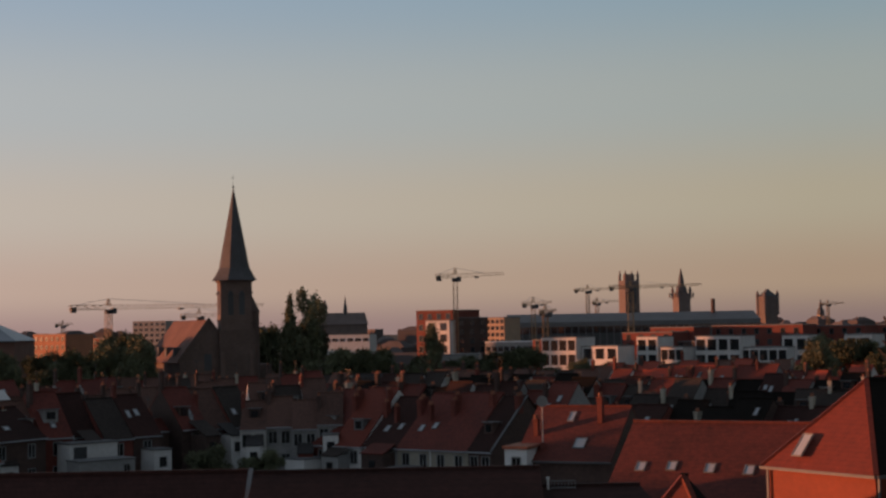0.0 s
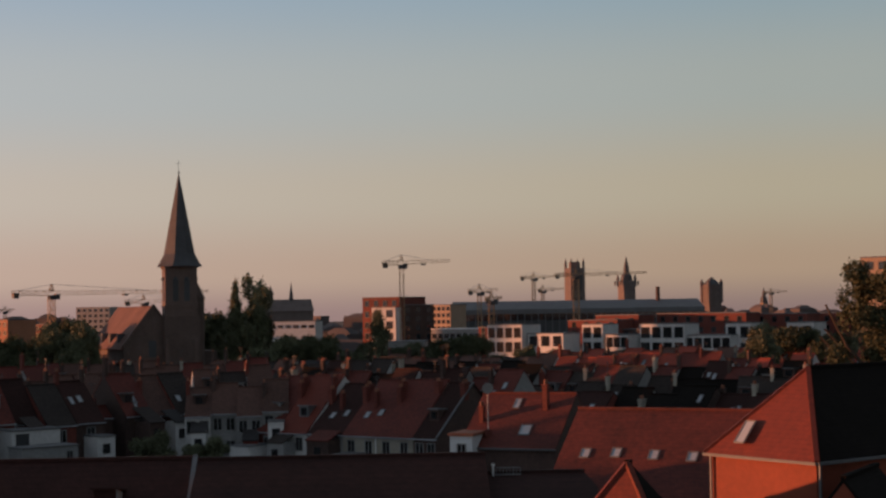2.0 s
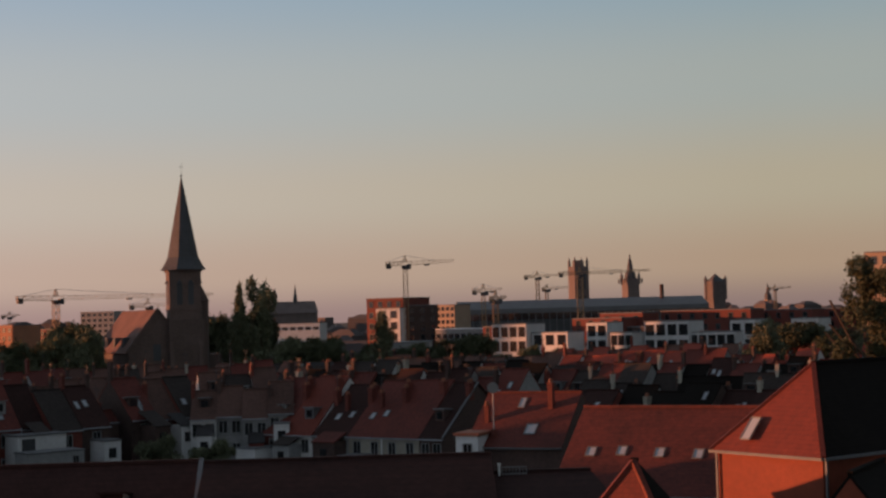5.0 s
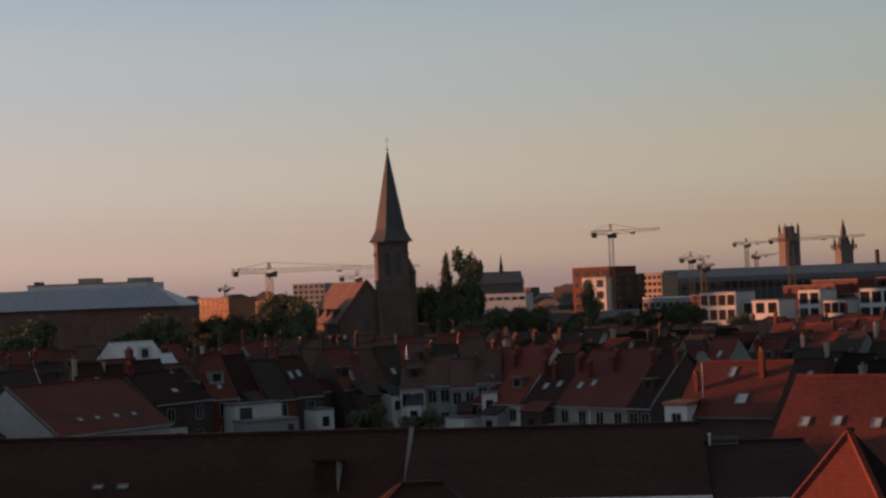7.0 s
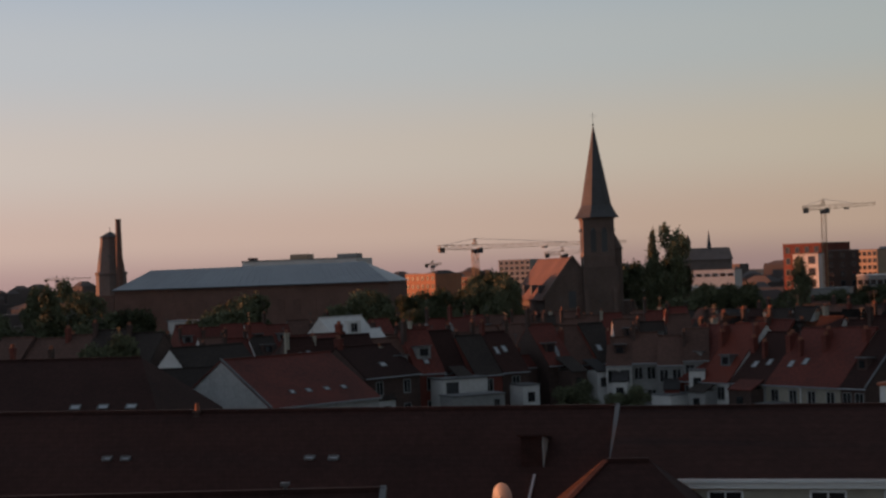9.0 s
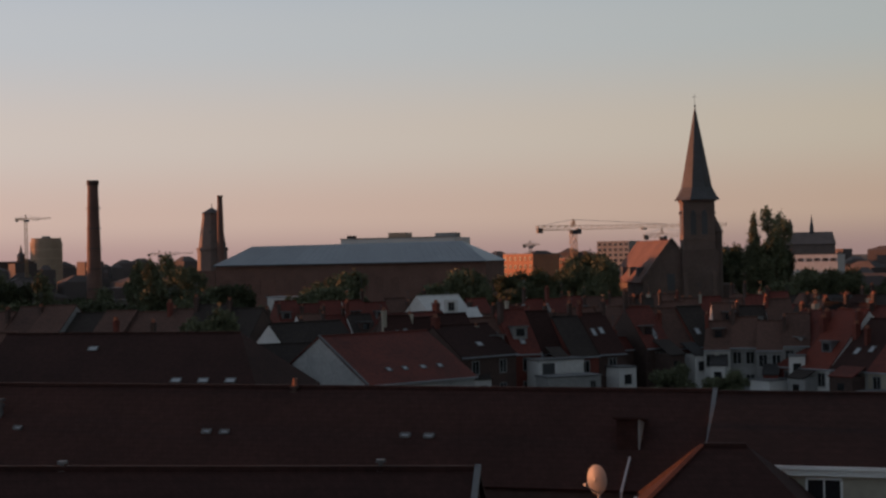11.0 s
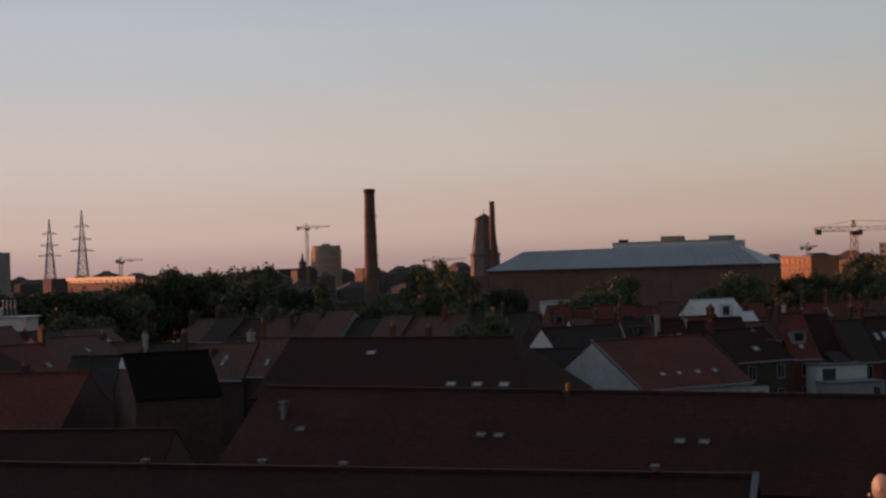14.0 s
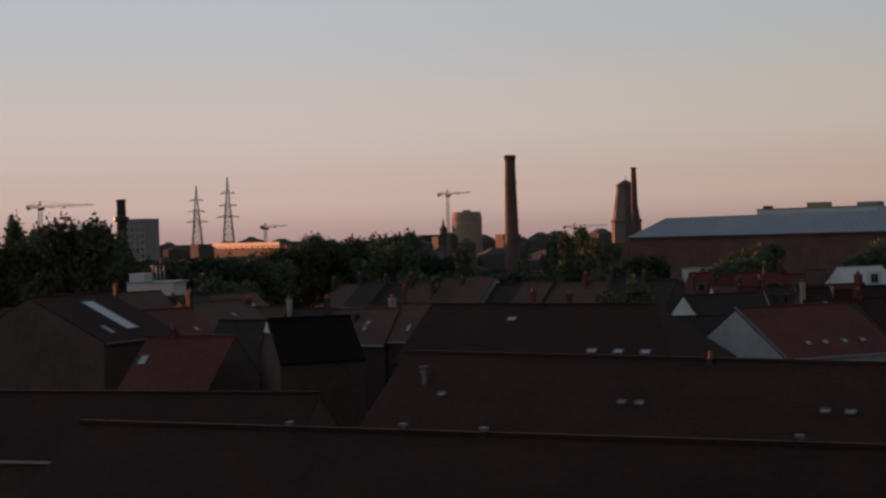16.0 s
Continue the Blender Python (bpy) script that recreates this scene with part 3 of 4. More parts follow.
terrace((-38, 204), (-17, 210), (0.25, -0.97), 3.7, 4.2, 6.0, 9.6, "pale rear extensions", walls=[WHITE, GREY_RENDER], roofs=[TILE_DARK, TILE_BROWN_HAZED])
terrace((-48, 236), (-20, 244), (0.25, -0.97), 3.8, 4.2, 6.0, 9.8, "roofs before the church", roofs=[TILE_DARK, TILE_BROWN_HAZED, TILE_RED])
# shaded terrace, fronts turned away from the sun
NL = (0.65, -0.76)
terrace((-57, 153), (-25, 180.4), NL, 3.6, 4.6, 5.8, 10.2, "shaded terrace", roofs=[TILE_BROWN_HAZED, TILE_DARK, TILE_BROWN, TILE_RED], walls=[BRICK_RED, BRICK_DARK], wins=1, skyp=1.0)
terrace((-56, 184), (-36, 201), NL, 3.7, 4.4, 5.4, 9.2, "second shaded row", roofs=[TILE_BROWN_HAZED, TILE_RED, TILE_BROWN_HAZED])
terrace((-84, 192), (-48, 223), NL, 3.7, 4.4, 5.4, 8.6, "third shaded row", roofs=[TILE_BROWN_HAZED, TILE_RED, TILE_DARK])
terrace((-98, 216), (-56, 252), NL, 3.8, 4.4, 5.8, 9.8, "fourth shaded row", roofs=[TILE_BROWN_HAZED, TILE_RED, TILE_RED])
# white block under the shaded terrace
d = thing("rear_extension", -38.6, 159.6, 0, facing(*NL), "white rendered flat-roofed extension", "extension")
part("wall", Geo().box((0, 0, 2.7), (5.6, 3.0, 5.4)), WHITE, d)
part("roof", Geo().box((0, 0, 5.47), (5.9, 3.3, 0.14)), LEAD, d)
part("door", Geo().box((-1.6, -1.53, 4.1), (1.5, 0.08, 2.0)), DARK_METAL, d)
d = thing("rear_extension", -36.4, 156.4, 0, facing(*NL), "low white extension with a flat roof", "extension")
part("wall", Geo().box((0, 0, 1.9), (6.4, 3.0, 3.8)), GREY_RENDER, d)
part("roof", Geo().box((0, 0, 3.87), (6.6, 3.2, 0.14)), LEAD, d)
window_part(d, 2.2, -1.53, 2.0, 0.7, 1.3)

# white gable with the red roof
gable_house = house(-55.4 + 0.55 * 6.5, 132.2 + 0.835 * 6.5, (0.835, -0.55), 13.0, 7.8, 5.2, 9.4, LIMEWASH, TILE_RED, "white gabled house with a weathered red tiled roof",
      [(0.3, 0.25, 0.55, 0.6), (0.45, 0.25, 0.55, 0.6), (0.62, 0.25, 0.55, 0.6), (0.78, 0.25, 0.55, 0.6)], name="gabled_house", ends=-1)
# white gabled house with a pale sheet roof and a dormer box
house(-61.7 + 0.55 * 3.5, 179.7 + 0.835 * 3.5, (0.835, -0.55), 7.0, 2.5, 9.8, 11.85, WHITE, WHITE, "white gabled house with a pale sheet roof", name="gabled_house", gutter=None)
d = thing("rear_extension", -56.0, 179.5, 0, facing(0.55, -0.835), "white rendered extension with a pale sloping roof", "extension")
part("wall", Geo().box((0, 0, 4.2), (6.0, 5.0, 8.4)), WHITE, d)
part("roof", Geo().slab([(-3.2, -2.7, 8.4), (3.2, -2.7, 8.4), (3.2, 2.7, 10.4), (-3.2, 2.7, 10.4)], 0.15), WHITE, d)
part("dormer", Geo().box((-0.8, 1.4, 10.6), (1.8, 1.8, 1.9)), WHITE, d)
window_part(d, -0.8, 0.45, 10.1, 0.8, 1.1)
# red and brown roofs in front of it
house(-48.6, 156.4, (0.86, -0.51), 8.2, 4.6, 6.2, 9.3, BRICK_DARK, TILE_BROWN, "brick house under a brown tiled roof with one skylight", [(0.5, 0.35, 0.8, 0.7)], [(0.05, 1.0, 1.0)], 2, name="gabled_house")
house(-58.4, 169.0, (0.86, -0.51), 9.0, 4.6, 7.0, 10.2, BRICK_DARK, TILE_RED, "brick house under a dull red tiled roof", [], [(0.9, 1.0, 1.1)], name="gabled_house")
# dark gabled house with a small white gable top
house(-71 + 0.55 * 5, 154.4 + 0.835 * 5, (0.835, -0.55), 10.0, 4.0, 6.6, 9.6, WHITE, TILE_DARK, "white gabled house with a black tiled roof", name="gabled_house")
house(-66.0, 146.0, (0.6, -0.8), 8.0, 4.0, 5.0, 7.8, BRICK_DARK, TILE_DARK, "low brick house with a black tiled roof", name="gabled_house")
# pale gable and pale sloping skylight strip on the left
dark_house = house(-66.4, 81.4, (0.8, -0.6), 6.0, 3.4, 8.8, 11.5, BRICK_DARK, TILE_BLACK_AND_SHADE, "small brick house with a white gable top and black roof", name="small_house", gutter=None)
part("gable_panel", Geo().prism([(-0.9, 10.7), (0.9, 10.7), (0, 11.42)], -3.16, -3.06), WHITE, dark_house, "white painted gable panel")
house(-94.0, 84.0, (1, 0.05), 9.0, 8.0, 9.6, 13.0, BRICK_DARK, TILE_BROWN, "brick house with a long pale roof light", [(0.55, 0.52, 1.5, 5.6), (0.25, 0.22, 0.5, 1.4)], name="gabled_house", gutter=LEAD)
# long brown roof in the middle distance
house(-59.5, 105.6, (0.05, -1), 25.0, 6.4, 6.8, 11.2, BRICK_DARK, TILE_BROWN, "long house with a weathered brown roof and skylights",
      [(0.70, 0.24, 0.8, 0.5), (0.79, 0.24, 0.8, 0.5), (0.88, 0.24, 0.8, 0.5), (0.35, 0.75, 0.8, 0.5)], hipr=4.2, gutter=None, name="long_house")
house(-79.0, 91.5, (0.35, -0.94), 8.5, 4.6, 7.2, 10.6, BRICK_DARK, TILE_DARK, "house under a black tiled roof", name="gabled_house")
house(-75.6, 79.0, (0.3, -0.95), 7.0, 4.8, 6.8, 10.2, BRICK_DARK, TILE_RED, "sooty brick house under a dull red roof", [(0.1, 0.55)], [(0.3, 1.0, 0.6, (0.4, 0.5), BRICK_DARK)], name="gabled_house")
house(-68.0, 62.0, (0.3, -0.95), 30.0, 4.5, 4.8, 8.1, BRICK_DARK, TILE_BROWN, "long brick row under a dark brown roof", name="row_house")
# stepped roofs on the left
NW = (0.98, -0.2)
terrace((-107, 93), (-106, 118), NW, 8.0, 7.0, 7.6, 11.0, "left shaded row", roofs=[TILE_BROWN_HAZED, SLATE_ROOF, TILE_BROWN_HAZED, TILE_RED], walls=[BRICK_DARK], skyp=0.8, wins=0, wings=False)
terrace((-126, 104), (-124, 140), NW, 8.0, 7.0, 7.8, 11.2, "left back row", roofs=[TILE_BROWN_HAZED, TILE_DARK, TILE_BROWN_HAZED], walls=[BRICK_DARK], wins=0, wings=False)
terrace((-112, 116), (-84, 124), (0.2, -0.98), 4.1, 4.2, 6.8, 10.2, "left middle row", roofs=[TILE_BROWN_HAZED, TILE_DARK], walls=[BRICK_DARK], wins=0, wings=False)
terrace((-125, 160), (-74, 160), (0.0, -1), 4.1, 4.2, 8.2, 11.2, "long back row", roofs=[TILE_BROWN_HAZED, TILE_DARK, TILE_BROWN_HAZED], walls=[WHITE, BRICK_DARK, GREY_RENDER, BRICK_DARK], skyp=0.1, wins=0, wings=False)
terrace((-96, 128), (-66, 126), (0.1, -1), 4.4, 4.2, 6.4, 9.6, "low brown row", roofs=[TILE_BROWN_HAZED, TILE_DARK], walls=[BRICK_DARK], wins=0, wings=False)
# white block with vent pipes
d = thing("flat_roofed_house", -134.6, 134.6, 0, facing(0.5, -0.87), "white flat-roofed house with four vent pipes", "house")
part("wall", Geo().box((0, 0, 6.2), (6.0, 6, 12.4)), WHITE, d)
part("upper_wall", Geo().box((-2.0, 0, 13.0), (1.9, 4, 1.2)), WHITE, d)
part("roof", Geo().box((0.2, 0, 12.5), (6.5, 6.3, 0.16)), ZINC, d)
for i in range(4):
    part("vent_pipe", Geo().lathe([(0.11, 12.5), (0.11, 14.3), (0.17, 14.4), (0.17, 14.6)], 8, (-0.5 + 0.5 * i, 0)), STEEL, d)


# ---- satellite dish and outbuilding details close by ----
m = thing("satellite_dish", -11.4, 53.6, 0, -28, "pale round satellite dish on a steel pole", "satellite dish")
part("pole", Geo().lathe([(0.05, 0.0), (0.05, 8.4)], 8), STEEL, m)
bowl = Geo()
pts, fcs = [], []
for k in range(5):
    for i in range(20):
        r, a = 0.02 + 0.135 * k, 2 * math.pi * i / 20
        pts.append((r * math.cos(a) * 0.86, -0.1 - 0.35 * (0.56 ** 2 - r * r), 8.65 + r * math.sin(a)))
for k in range(4):
    for i in range(20):
        fcs.append((k * 20 + i, k * 20 + (i + 1) % 20, (k + 1) * 20 + (i + 1) % 20, (k + 1) * 20 + i))
fcs.append(tuple(range(20)))
bowl.add(pts, fcs)
part("bowl", bowl, DISH_GREY, m, smooth=True)
part("feed_arm", Geo().beam((0, -0.1, 8.15), (0, -0.75, 8.5), 0.04).box((0, -0.75, 8.55), (0.1, 0.12, 0.1)), STEEL, m)
m = thing("downpipe", -11.95, 60.6, 0, 0, "pale zinc downpipe on the brick wall", "downpipe")
part("pipe", Geo().beam((0, 0, 7.0), (0.12, 1.5, 8.3), 0.1).beam((0, 0, 0.0), (0, 0, 7.05), 0.1), ZINC, m)
m = thing("roof_dormer", -12.0, 63.4, 9.15, 0, "small tiled roof dormer with a pale cheek", "dormer")
part("front", Geo().prism([(-0.8, -0.6), (0.9, 0.35), (-0.8, 0.75)], -0.5, 0.44), TILE_BROWN, m)
part("cheek", Geo().prism([(-0.8, -0.7), (0.9, 0.35), (-0.8, 0.75)], 0.45, 0.5), GREY_RENDER, m, "pale rendered cheek")
part("roof", Geo().slab([(-0.62, -1.0, 0.82), (0.62, -1.0, 0.82), (0.62, 1.1, 0.5), (-0.62, 1.1, 0.5)], 0.08), TILE_BROWN, m)


# ---- church ----
ch = thing("church", -43.4, 307.2, 0, 14.5, "brick church with a tall slate spire", "church")
S = 3.25
part("tower", Geo().box((0, 0, 13.9), (2 * S, 2 * S, 27.8)).box((0, 0, 19.6), (2 * S + 0.3, 2 * S + 0.3, 0.35)).box((0, 0, 27.6), (2 * S + 0.5, 2 * S + 0.5, 0.4)), BRICK_CHURCH, ch)
sp = Geo()
sp.lathe([(S * 1.5, 27.8), (S * 1.32, 28.6), (S * 1.02, 30.4), (0.12, 47.0)], 8, turn=math.pi / 8)
spire = part("spire", sp, SLATE, ch)
part("cross", Geo().beam((0, 0, 46.8), (0, 0, 50.0), 0.06).beam((-0.55, 0, 49.3), (0.55, 0, 49.3), 0.05).lathe([(0.0, 47.1), (0.3, 47.4), (0.0, 47.7)], 8), DARK_METAL, ch)
for s in (-1, 1):
    for fx in range(4):
        a = radians(90 * fx)
        cx, cy = math.cos(a), math.sin(a)
        o = Geo()
        px, py = S * cx - 1.15 * s * cy, S * cy + 1.15 * s * cx
        o.box((px, py, 22.8), (0.12 + 1.0 * abs(cy), 0.12 + 1.0 * abs(cx), 4.4))
        o.lathe([(0.5, 24.9), (0.36, 25.4), (0.0, 25.7)], 8, (px, py))
        part("louvre_opening", o, DARK_METAL, ch)
for sx in (-1, 1):
    part("buttress", Geo().box((sx * (S - 0.3), -S - 0.35, 6.5), (0.9, 0.9, 13), top=0.8), BRICK_CHURCH, ch)
part("stair_turret", Geo().lathe([(1.5, 0), (1.5, 21.0), (1.7, 21.2), (0.1, 24.5)], 8, (S + 0.5, 1.0)), BRICK_CHURCH, ch)
# nave: its dark gable front stands beside the tower, the ridge runs back at a slight angle
HW, DEEP, EAVES, PEAK = 6.2, 25.0, 11.5, 19.7


def nave(u, v, z):
    """A point of the nave: u across from its middle, v back from its front."""
    q = radians(12)
    return -5.7 + u * math.cos(q) - v * math.sin(q), -2.8 + u * math.sin(q) + v * math.cos(q), z


def nave_block(u0, u1, v0, v1, z0, z1):
    pts = [nave(u, v, z) for z in (z0, z1) for u, v in ((u0, v0), (u1, v0), (u1, v1), (u0, v1))]
    return Geo().add(pts, [(3, 2, 1, 0), (4, 5, 6, 7), (0, 1, 5, 4), (1, 2, 6, 5), (2, 3, 7, 6), (3, 0, 4, 7)])


part("nave_wall", nave_block(-HW, HW, 0, DEEP, 0, EAVES), BRICK_CHURCH, ch)
for v0, nm in ((0.0, "gable"), (DEEP - 0.6, "rear_gable")):
    part(nm, Geo().add([nave(u, v0 + v, z) for v in (0, 0.6) for u, z in ((-HW, EAVES), (HW, EAVES), (0, PEAK - 0.1))],
                       [(0, 1, 2), (5, 4, 3), (0, 2, 5, 3), (1, 4, 5, 2), (0, 3, 4, 1)]), BRICK_CHURCH, ch)
for sg in (-1, 1):
    q = [nave(sg * (HW + 0.5), DEEP + 0.1, EAVES - 0.6), nave(sg * (HW + 0.5), 0.25, EAVES - 0.6), nave(0, 0.25, PEAK), nave(0, DEEP + 0.1, PEAK)]
    part("nave_roof", Geo().slab(q if sg < 0 else q[::-1], 0.25), TILE_NAVE_SUNLIT, ch)
    part("gable_coping", Geo().beam(nave(sg * (HW + 0.3), 0, EAVES - 0.1), nave(0, 0, PEAK + 0.2), 0.4), BRICK_CHURCH, ch)
part("gable_window", nave_block(-1.0, 0.6, -0.05, 0.2, 9.2, 12.6), DARK_METAL, ch)
part("side_aisle", nave_block(-HW - 3.0, -HW, 3, DEEP - 2, 0, 6.4), BRICK_CHURCH, ch)
part("aisle_roof", Geo().slab([nave(-HW - 3.3, DEEP - 1.8, 6.2), nave(-HW - 3.3, 2.8, 6.2), nave(-HW + 0.1, 2.8, 8.8), nave(-HW + 0.1, DEEP - 1.8, 8.8)], 0.2), TILE_NAVE_SUNLIT, ch)
for i in range(3):
    part("roof_dormer", nave_block(-HW + 0.4, -HW + 2.3, 5 + 6 * i, 6.3 + 6 * i, EAVES + 0.4, EAVES + 2.6), SLATE, ch)
# lower stage of the tower, a little broader, and the chapel on its far side
part("tower_base", Geo().box((0.15, 0.1, 8.6), (2 * S + 0.9, 2 * S + 0.9, 17.2)).box((0.15, 0.1, 17.3), (2 * S + 0.6, 2 * S + 0.6, 0.4)), BRICK_CHURCH, ch)
part("choir_wall", Geo().box((5.5, 16.0, 5.0), (7.0, 12.0, 10.0)), BRICK_CHURCH, ch)


# ---- trees ----
def leaf_mesh(name, seed, lobes, count, size, mat):
    """Leaves in clumps over a set of lobes (x, y, z, rx, rz), mostly near their outside, with gaps."""
    r = random.Random(seed)
    ge = Geo()
    for _ in range(count):
        x, y, z, rx, rz = r.choice(lobes)
        d = Vector((r.gauss(0, 1), r.gauss(0, 1), r.gauss(0, 1))).normalized() * (r.uniform(0.35, 1.0) ** 0.5) * r.uniform(0.9, 1.12)
        c = Vector((x + d.x * rx, y + d.y * rx, z + d.z * rz))
        for _k in range(4):
            o = c + Vector((r.gauss(0, 1), r.gauss(0, 1), r.gauss(0, 1))) * size * 0.8
            a = Vector((r.gauss(0, 1), r.gauss(0, 1), r.gauss(0, 1))).normalized()
            b = a.cross(Vector((r.gauss(0, 1), r.gauss(0, 1), r.gauss(0, 1)))).normalized()
            s = size * r.uniform(0.5, 1.0)
            ge.add([o - a * s, o + b * s * 0.55, o + a * s, o - b * s * 0.55], [(0, 1, 2, 3)])
    return ge.mesh(name, mat)


def trunk_mesh(seed, height, r0, limbs=6):
    r = random.Random(seed)
    ge = Geo().lathe([(r0 * 1.3, 0), (r0, 0.6), (r0 * 0.8, height * 0.35), (r0 * 0.35, height * 0.75), (r0 * 0.1, height * 0.92)], 8)
    for i in range(limbs):
        a, z = r.uniform(0, 6.28), height * r.uniform(0.28, 0.6)
        l = height * r.uniform(0.18, 0.3)
        p = Vector((0, 0, z))
        q = p + Vector((math.cos(a) * l * 0.6, math.sin(a) * l * 0.6, l * 0.7))
        ge.beam(p, q, r0 * 0.55).beam(q, q + Vector((math.cos(a + 0.5) * l * 0.4, math.sin(a + 0.5) * l * 0.4, l * 0.5)), r0 * 0.3)
    return ge.mesh("trunk", BARK)


def broad_lobes(seed, h, spread, n=16, clump=1.0):
    r = random.Random(seed)
    out = []
    for i in range(n):
        a, q = r.uniform(0, 6.28), r.uniform(0, 1) ** 0.6
        z = h * r.uniform(0.32, 0.9)
        k = 1.0 - abs(z / h - 0.55) * 1.1
        out.append((math.cos(a) * spread * q * k, math.sin(a) * spread * q * k, z, spread * clump * r.uniform(0.25, 0.42), spread * clump * r.uniform(0.22, 0.36)))
    return out


def tall_lobes(seed, h, spread, n=14):
    r = random.Random(seed)
    return [(r.gauss(0, spread * 0.25), r.gauss(0, spread * 0.25), h * (0.15 + 0.8 * i / (n - 1)), spread * (1.05 - 0.75 * abs(i / (n - 1) - 0.35)) * r.uniform(0.6, 0.8), h * 0.12) for i in range(n)]


BROAD = [(leaf_mesh("crown", 10 + i, broad_lobes(i, 14, 5.5), 2600, 0.40, LEAF if i < 2 else LEAF_HAZED), trunk_mesh(i, 13, 0.38)) for i in range(4)]
TALL = [(leaf_mesh("crown", 30 + i, tall_lobes(i, 18, 2.6), 1900, 0.36, LEAF_HAZED), trunk_mesh(20 + i, 17, 0.35, 4)) for i in range(2)]
FINE = (leaf_mesh("crown", 50, broad_lobes(7, 22, 5.2, 34, 0.62), 7000, 0.19, LEAF), trunk_mesh(50, 21, 0.42, 4))


def tree(x, y, h, spread, kind, label, group=""):
    crown, trunk = kind
    base = 18 if kind in TALL else (22 if kind is FINE else 14)
    wide = 2.6 if kind in TALL else (5.2 if kind is FINE else 5.5)
    t = thing("tree", x, y, 0, (x * 37 + y * 91) % 360, label, "tree", group)
    t.scale = (spread / wide, spread / wide, h / base)
    part("trunk", trunk, BARK, t)
    part("crown", crown, LEAF, t)


tree(42.0, 122.5, 23.0, 5.4, FINE, "tall leafy tree catching low sun on one side")
tree(49.0, 128.0, 20.0, 5.5, FINE, "tall leafy tree behind the hipped roof")
tr = random.Random(11)


def at(bearing, dist):
    return dist * math.sin(radians(bearing)), dist * math.cos(radians(bearing))


def belt(b0, b1, d0, d1, count, h0, h1, s0, s1, group, word, tall=0.15):
    for i in range(count):
        b, d = b0 + (b1 - b0) * (i + tr.uniform(0.1, 0.9)) / count, tr.uniform(d0, d1)
        x, y = at(b, d)
        if tr.random() < tall:
            tree(x, y, tr.uniform(h1, h1 * 1.2), tr.uniform(1.8, 2.6), tr.choice(TALL), "slender tree in a " + word, group)
        else:
            tree(x, y, tr.uniform(h0, h1), tr.uniform(s0, s1), tr.choice(BROAD), "dense leafy tree in a " + word, group)


belt(-53, -46.8, 215, 290, 18, 16.5, 21, 5, 8, "trees at the edge", "dark belt of trees", 0.1)
belt(-47, -40.4, 215, 290, 18, 12, 15.5, 4, 7, "trees at the edge", "dark belt of trees", 0.0)
belt(-40.2, -35.6, 270, 335, 18, 15.5, 18.5, 4.5, 6.5, "trees at the edge", "dark belt of trees", 0.0)
belt(-36.5, -26, 215, 300, 26, 10, 14, 4, 6, "trees before the works", "row before the brick works", 0.3)
for b in (-22.5, -17.4):
    for db, dd, hh, sp in ((0.0, 288, 15.6, 5.6), (-0.75, 292, 13.6, 4.2), (0.8, 294, 14.2, 4.6)):
        x, y = at(b + db, dd)
        tree(x, y, hh, sp, BROAD[2 + int(db > 0)], "round dense tree before the long hall", "trees before the hall")
belt(-26.5, -15.5, 258, 275, 16, 7, 9.5, 2.6, 4.0, "garden trees", "low row before the long hall", 0.0)
x, y = at(-28.0, 425)
tree(x, y, 21, 6.0, BROAD[2], "dense tree at the foot of the water tower")
belt(-15.6, -12.9, 290, 325, 10, 11, 14, 3.5, 5.0, "churchyard trees", "group between hall and church", 0.0)
belt(-12.9, -11.5, 292, 318, 12, 15, 18, 3.0, 4.2, "churchyard trees", "dark group beside the church", 0.0)
belt(-7.2, -4.9, 318, 350, 12, 14, 19, 3.5, 5.0, "churchyard trees", "dark group beside the church", 0.15)
belt(-5.0, -2.6, 318, 350, 10, 10, 14, 3.5, 5.5, "churchyard trees", "dark group beside the church", 0.0)
belt(-3.2, 3.5, 300, 340, 14, 9, 13, 3.5, 5.0, "garden trees", "row behind the gardens", 0.0)
belt(14.2, 20.5, 270, 340, 16, 11, 14, 4, 6, "garden trees", "group by the white flats", 0.1)
belt(3.5, 13, 330, 360, 10, 7, 9, 3, 4.5, "garden trees", "row before the white flats", 0.0)
x, y = at(-0.4, 300)
tree(x, y, 17, 2.6, TALL[0], "lone conifer-like tree before the brick flats")
x, y = at(-5.1, 335)
tree(x, y, 25, 2.8, TALL[1], "tall slender tree beside the church")
x, y = at(-5.9, 335)
tree(x, y, 24, 1.6, TALL[0], "tall thin tree beside the church")
x, y = at(-26.9, 150)
tree(x, y, 12, 3.0, BROAD[3], "dark garden tree between roofs")
x, y = at(-9.2, 150)
tree(x, y, 5.6, 2.2, BROAD[3], "dark garden tree between roofs")
x, y = at(-7.0, 158)
tree(x, y, 5, 2.2, BROAD[2], "dark garden tree between roofs")


# ---- long hall with the grey metal roof ----
hl = thing("factory_hall", -125.5, 331, 0, 3.0, "long brick hall with a blue-grey metal hipped roof", "hall")
part("wall", Geo().box((-2.2, 0, 8), (66.6, 20, 16)), BRICK_WORKS, hl)
part("roof", Geo().add([(-36, -10.6, 16), (31.6, -10.6, 16), (31.6, 10.6, 16), (-36, 10.6, 16), (-30, 0, 20.5), (23, 0, 20.8)],
     [(3, 2, 1, 0), (0, 1, 5, 4), (1, 2, 5), (2, 3, 4, 5), (3, 0, 4)]), ZINC, hl)
